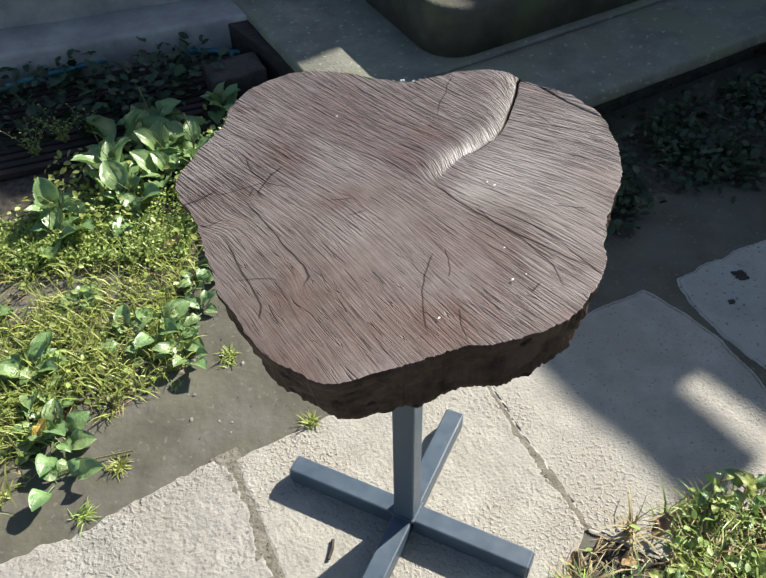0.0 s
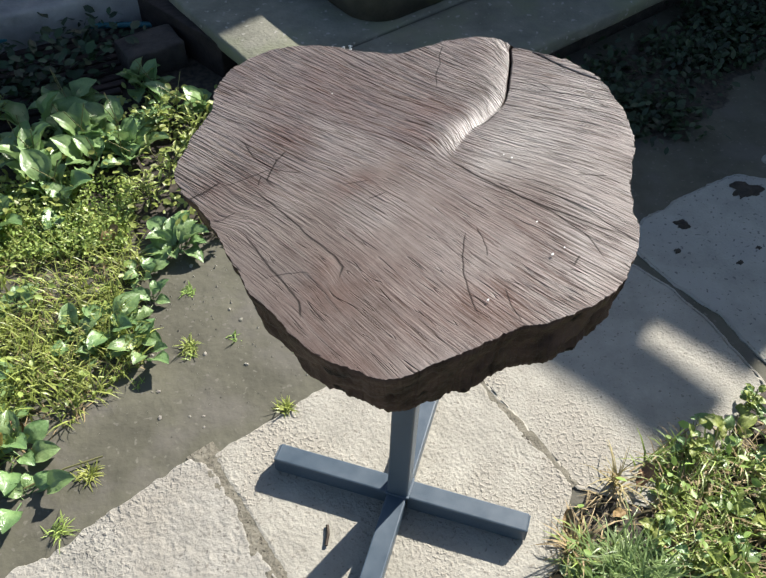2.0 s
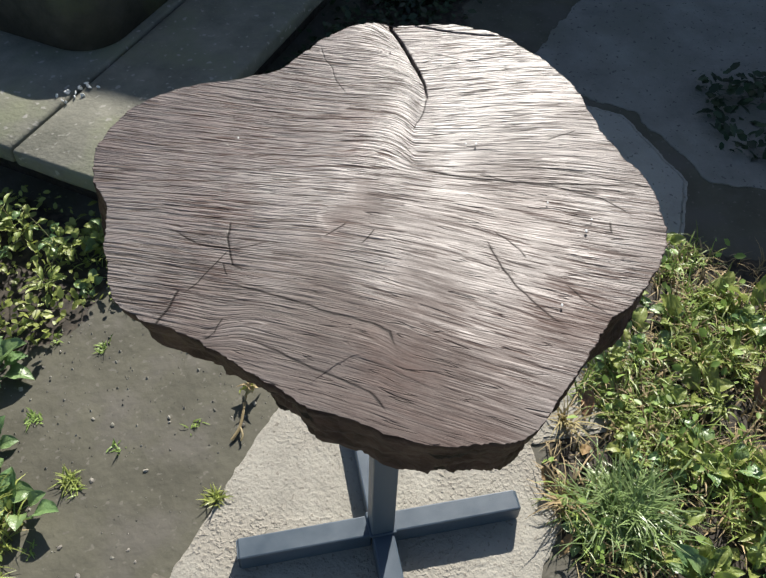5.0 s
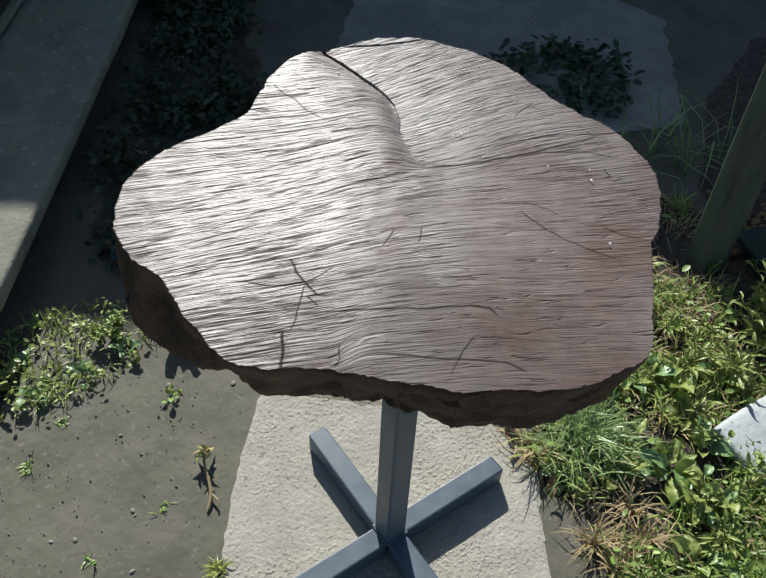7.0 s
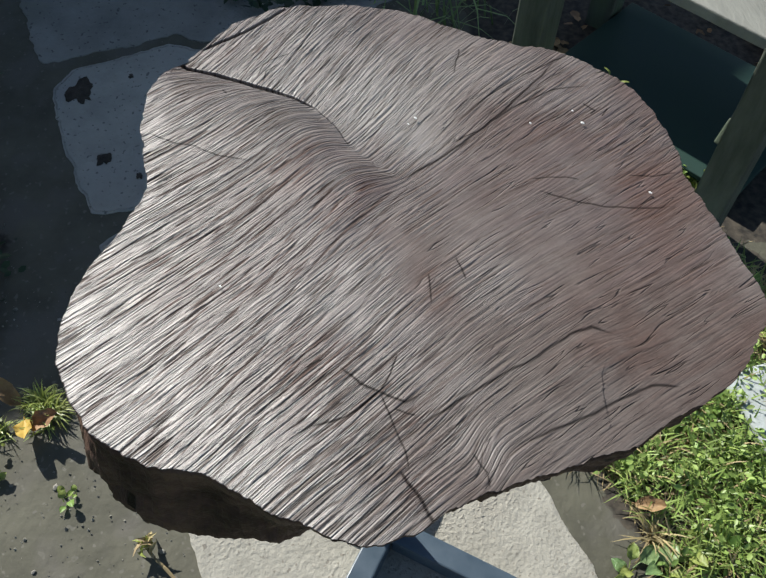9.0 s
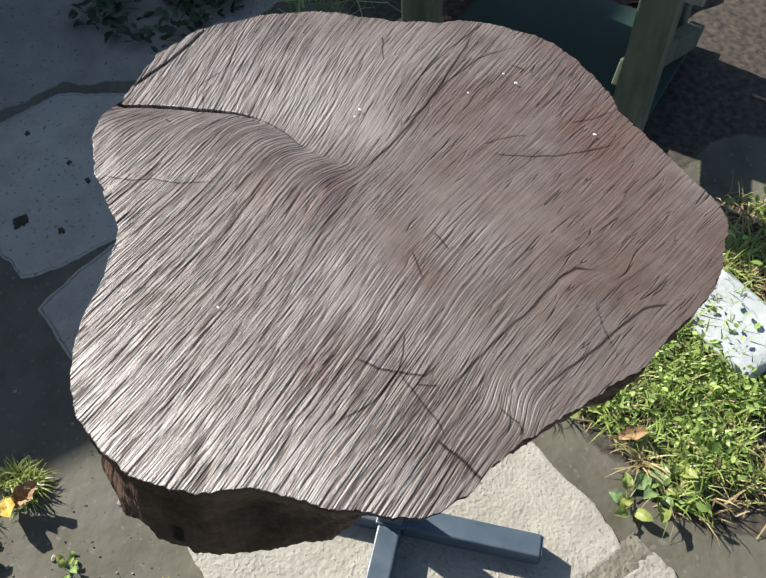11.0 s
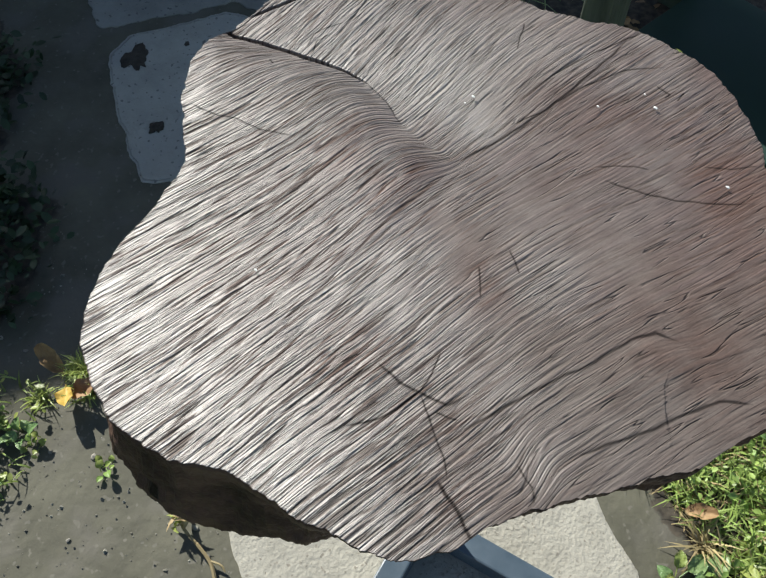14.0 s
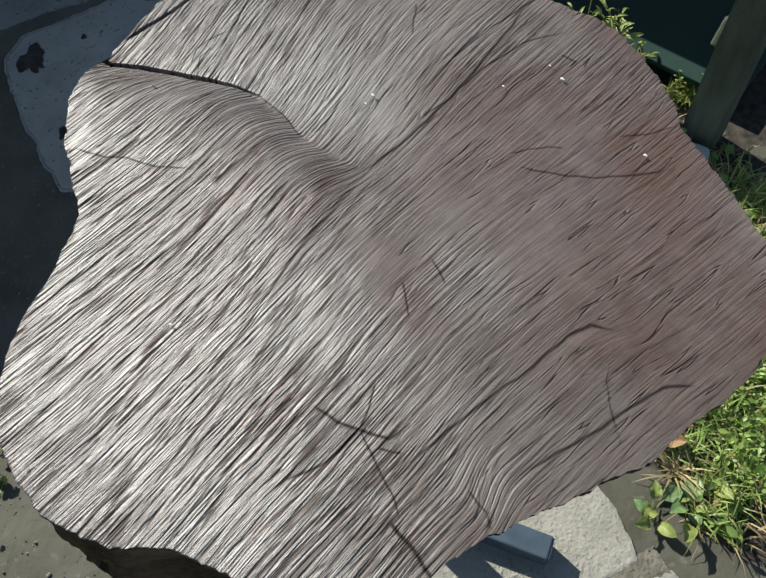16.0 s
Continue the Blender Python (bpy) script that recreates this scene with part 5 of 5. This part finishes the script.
for x, y in ((-.484, .119), (-.53, .03), (-.15, .168), (-.30, .34), (.23, .475), (.19, .52)):
    tuft(x, y, rng)
for x, y in ((.08, .40), (.12, .515), (.06, .55), (.0, .60), (.20, .45)):
    rosette("seedling", x, y, TINY, 8, 1, .4, rng, "small green seedling in bare mud", .85)
for x, y, s, a in ((.222, .488, .05, 40), (.37, -.12, .04, 30), (.34, -.15, .03, 200), (.23, -.17, .035, 60), (.16, -.24, .03, 10), (-.45, .62, .05, 50), (-.58, .21, .03, 120), (.60, -.30, .06, 20)):
    dead_leaf(x, y, .012, s, a, rng)
dead_leaf(.206, .483, .014, .045, 200, rng, M_YELLOW, "yellow dry leaf lying on the mud")
dead_leaf(.186, .478, .012, .05, 290, rng, label="curled cup-shaped brown leaf on the mud")
dead_leaf(-.635, .172, .014, .04, 60, rng, M_YELLOW, "yellow fallen leaf at the edge of the grass")
dead_leaf(.012, -.392, .012, .04, 250, rng, label="long orange-brown dead leaf at the grass edge")
dead_leaf(1.10, -.87, .012, .05, 20, rng, M_YELLOW, "pale dry leaf on the ground behind the stand")
for x, y, k in ((.219, .449, 70), (.235, .465, 60), (.205, .455, 40), (.60, -.665, 60), (.62, -.64, 50)):
    tuft(x, y, rng, k, (.03, .05), M_GRASS, "bright yellow-green tuft of young grass")
tuft(-.04, -.414, rng, 60, (.03, .065), M_DRY, "bundle of pale dry straw at the grass edge")
tuft(.235, -.19, rng, 46, (.04, .09), M_DRY, "dry brown grass stems at the edge of the paving")
tuft(.345, -.10, rng, 36, (.04, .09), M_DRY, "dry brown grass stems at the edge of the paving")
for x, y, h in ((.143, .566, .045), (.167, .585, .05), (.128, .59, .04), (.62, -.66, .05), (-.72, 1.07, .1), (-.66, 1.1, .09), (-.78, 1.02, .09)):
    herb(x, y, rng, TINY, h, 9, 9, "bushy low weed with tiny yellow-green leaves", "bushy_weed", .75)


for x, y, h in ((.69, -.56, .15), (.62, -.50, .12), (.55, -.46, .10), (.73, -.50, .13)):
    herb(x, y, rng, SPEAR, h, 4, 12, "upright weed with narrow pale green leaves", "leafy_weed", .9)
for x, y, k in ((.122, -.32, 60), (.157, -.391, 50), (.10, -.36, 40), (.20, -.36, 40)):
    tuft(x, y, rng, k, (.03, .08), M_DRY, "dry brown grass stems at the edge of the paving")


def hollow(x, y, r, seed):
    """A dirt-filled broken hollow in a slab's face."""
    k = np.arange(28) * 2 * math.pi / 28
    rr = r * (0.75 + 0.5 * fbm(np.cos(k) * 1.6 + seed, np.sin(k) * 1.6, seed, 3))
    ring = np.stack((x + rr * np.cos(k) * 1.3, y + rr * np.sin(k), np.full(28, .0038)), -1)
    low = np.stack((x + rr * np.cos(k) * 1.36, y + rr * np.sin(k) * 1.05, np.full(28, -.004)), -1)
    v = np.concatenate(([[x, y, .0042]], ring, low))
    f = [(0, 1 + q, 1 + (q + 1) % 28) for q in range(28)] + [(1 + q, 29 + q, 29 + (q + 1) % 28, 1 + (q + 1) % 28) for q in range(28)]
    tagged(new("dirt_patch", mesh_from("dirt_patch", v, f, M_SOIL)), "dark dirt lying in a broken hollow of the paving", "dirt")


hollow(.938, .498, .036, 3)
hollow(.75, .429, .016, 8)
for x, y, r in ((.81, .30, .006), (.87, .33, .005), (.70, .36, .006), (.98, .40, .006)):
    hollow(x, y, r, x * 40)
sprig = tagged(new("dry_sprig"), "dry curled yellow-green plant sprig lying on the mud", "sprig")
part("stalk", tube(smooth_path([(-.075, .235, .002), (-.055, .242, .006), (-.035, .258, .010), (-.015, .278, .014), (.0, .288, .018)]), .0028, 6, .8), M_DRY, sprig)
part("side_shoot", tube(smooth_path([(-.052, .244, .006), (-.058, .228, .008), (-.066, .222, .006)]), .0022, 6, .6), M_DRY, sprig)
CURLED = [leaf_mesh("leaf", .024, .011, M_DRY, .8, .9, .3, seg=6), leaf_mesh("leaf", .02, .010, M_LEAF_LIGHT, .7, .9, .3, seg=6)]
for k in range(11):
    ob = under(new("curled_leaf", CURLED[k % 2]), sprig)
    ob.matrix_local = pose(-.004 + .003 * (k % 3), .284 + .004 * (k % 2), .012, 30 * k, -20 - 8 * k, 51 * k) @ Matrix.Scale(.9, 4)
tagged(part("twig", tube([(-.135, -.092, .005), (-.128, -.075, .006), (-.126, -.060, .005)], .0028, 6), M_TWIG, None), "short dark twig on the paving slab", "twig")
tagged(part("twig", tube([(-.60, .11, .004), (-.52, .135, .008), (-.46, .145, .006)], .0016, 6), M_STEM, None), "dry straw stem lying on the mud", "twig")
for x, y, k in ((-0.132, 0.532, 26), (-0.289, 0.48, 30), (-0.182, 0.602, 18), (-0.215, 0.346, 14), (-0.101, 0.298, 12), (-0.041, 0.54, 16), (-0.302, 0.328, 14), (-0.395, 0.287, 12)):
    tuft(x, y, rng_b, k, (.006, .02), M_HERB, "tiny pale green weed in bare mud")
for q in range(46):
    x, y = rng_b.uniform(-.5, .45), rng_b.uniform(.14, .66)
    if y < .16 + .42 * max(x, 0) or abs(y - .3) > .42:
        continue
    r = rng_b.uniform(.002, .0048)
    bm = bmesh.new()
    bmesh.ops.create_icosphere(bm, subdivisions=1, radius=r, matrix=pose(x, y, r * .2 - .002, 0, 0, 70 * q) @ Matrix.Diagonal((1.3, .9, .7, 1)))
    for v in bm.verts:
        v.co += Vector((noise.noise(v.co * 300), noise.noise(v.co * 310), noise.noise(v.co * 290))) * r * .35
    tagged(part("pebble", bm, M_STONE, None), "small rough stone lying on the mud", "pebble", group="pebbles on the mud")
xs, ys = scatter([(-.6, .1), (-.1, .2), (.4, .4), (.6, .6), (.0, .7), (-.35, .55), (-.5, .3)], 1100, rng)
V, F = [], []
for x, y in zip(xs, ys):
    s = abs(rng.normal(0, .0013)) + .0007
    b = len(V)
    V += [(x + s, y, -.003), (x, y + s * .8, -.003), (x - s * .9, y, -.003), (x, y - s, -.003), (x + rng.normal(0, s * .3), y, -.003 + s * 1.1)]
    F += [(b, b + 1, b + 4), (b + 1, b + 2, b + 4), (b + 2, b + 3, b + 4), (b + 3, b, b + 4)]
tagged(new("grit", mesh_from("grit", V, F, M_STONE, smooth=False)), "small stones and grit scattered on the mud", "grit", kind="stuff")


# ---- build: unseen panels added to cast the shade on the yard ----
def shade_panel(edge, dist, foot=None, thick=0.12):
    """An unseen panel across the sunlight. edge, foot: (u along the panel, v where the shade of that edge ends on the
    ground).
    """
    ex, ey = Vector((-math.sin(SUN_AZ), math.cos(SUN_AZ), 0)), Vector((math.cos(SUN_AZ), math.sin(SUN_AZ), 0))
    bm = bmesh.new()
    tops = [(u, (dist - v) * math.tan(SUN_EL)) for u, v in edge]
    outline = tops + ([(u, (dist - v) * math.tan(SUN_EL)) for u, v in foot] if foot else [(tops[-1][0], 0.0), (tops[0][0], 0.0)])
    f = bm.faces.new([bm.verts.new(ex * u + ey * dist + Vector((0, 0, z))) for u, z in outline])
    g = bmesh.ops.extrude_face_region(bm, geom=[f])
    bmesh.ops.translate(bm, vec=ey * thick, verts=[v for v in g["geom"] if isinstance(v, bmesh.types.BMVert)])
    bmesh.ops.recalc_face_normals(bm, faces=bm.faces)
    return bm


# out of view; outlines are fitted to where the shade must end
yard = tagged(new("shade_casters"), "unseen panels added to cast shade on the yard", "building", kind="structure")
FAR = 2.6
part("shed_wall", shade_panel([(-.165, .346), (-.05, .346), (.04, .362), (.27, .45), (.55, .53), (.8, .555), (1.0, .6), (1.03, .5)], FAR), M_WALL, yard)
part("low_wall", shade_panel([(-3.4, .16), (-.95, .17), (-.8, .3), (-.6, .6), (-.36, .72), (-.355, .570), (-.165, .570)], FAR), M_WALL, yard)
part("beam", shade_panel([(-.345, .317), (-.20, .345), (-.165, .346)], FAR, [(-.165, .513), (-.345, .498)], 0.012), M_WALL, yard)
part("house_wall", shade_panel([(1.03, .44), (1.10, -.02), (1.20, -.19), (2.0, -.3), (3.4, -.4)], FAR), M_WALL, yard)
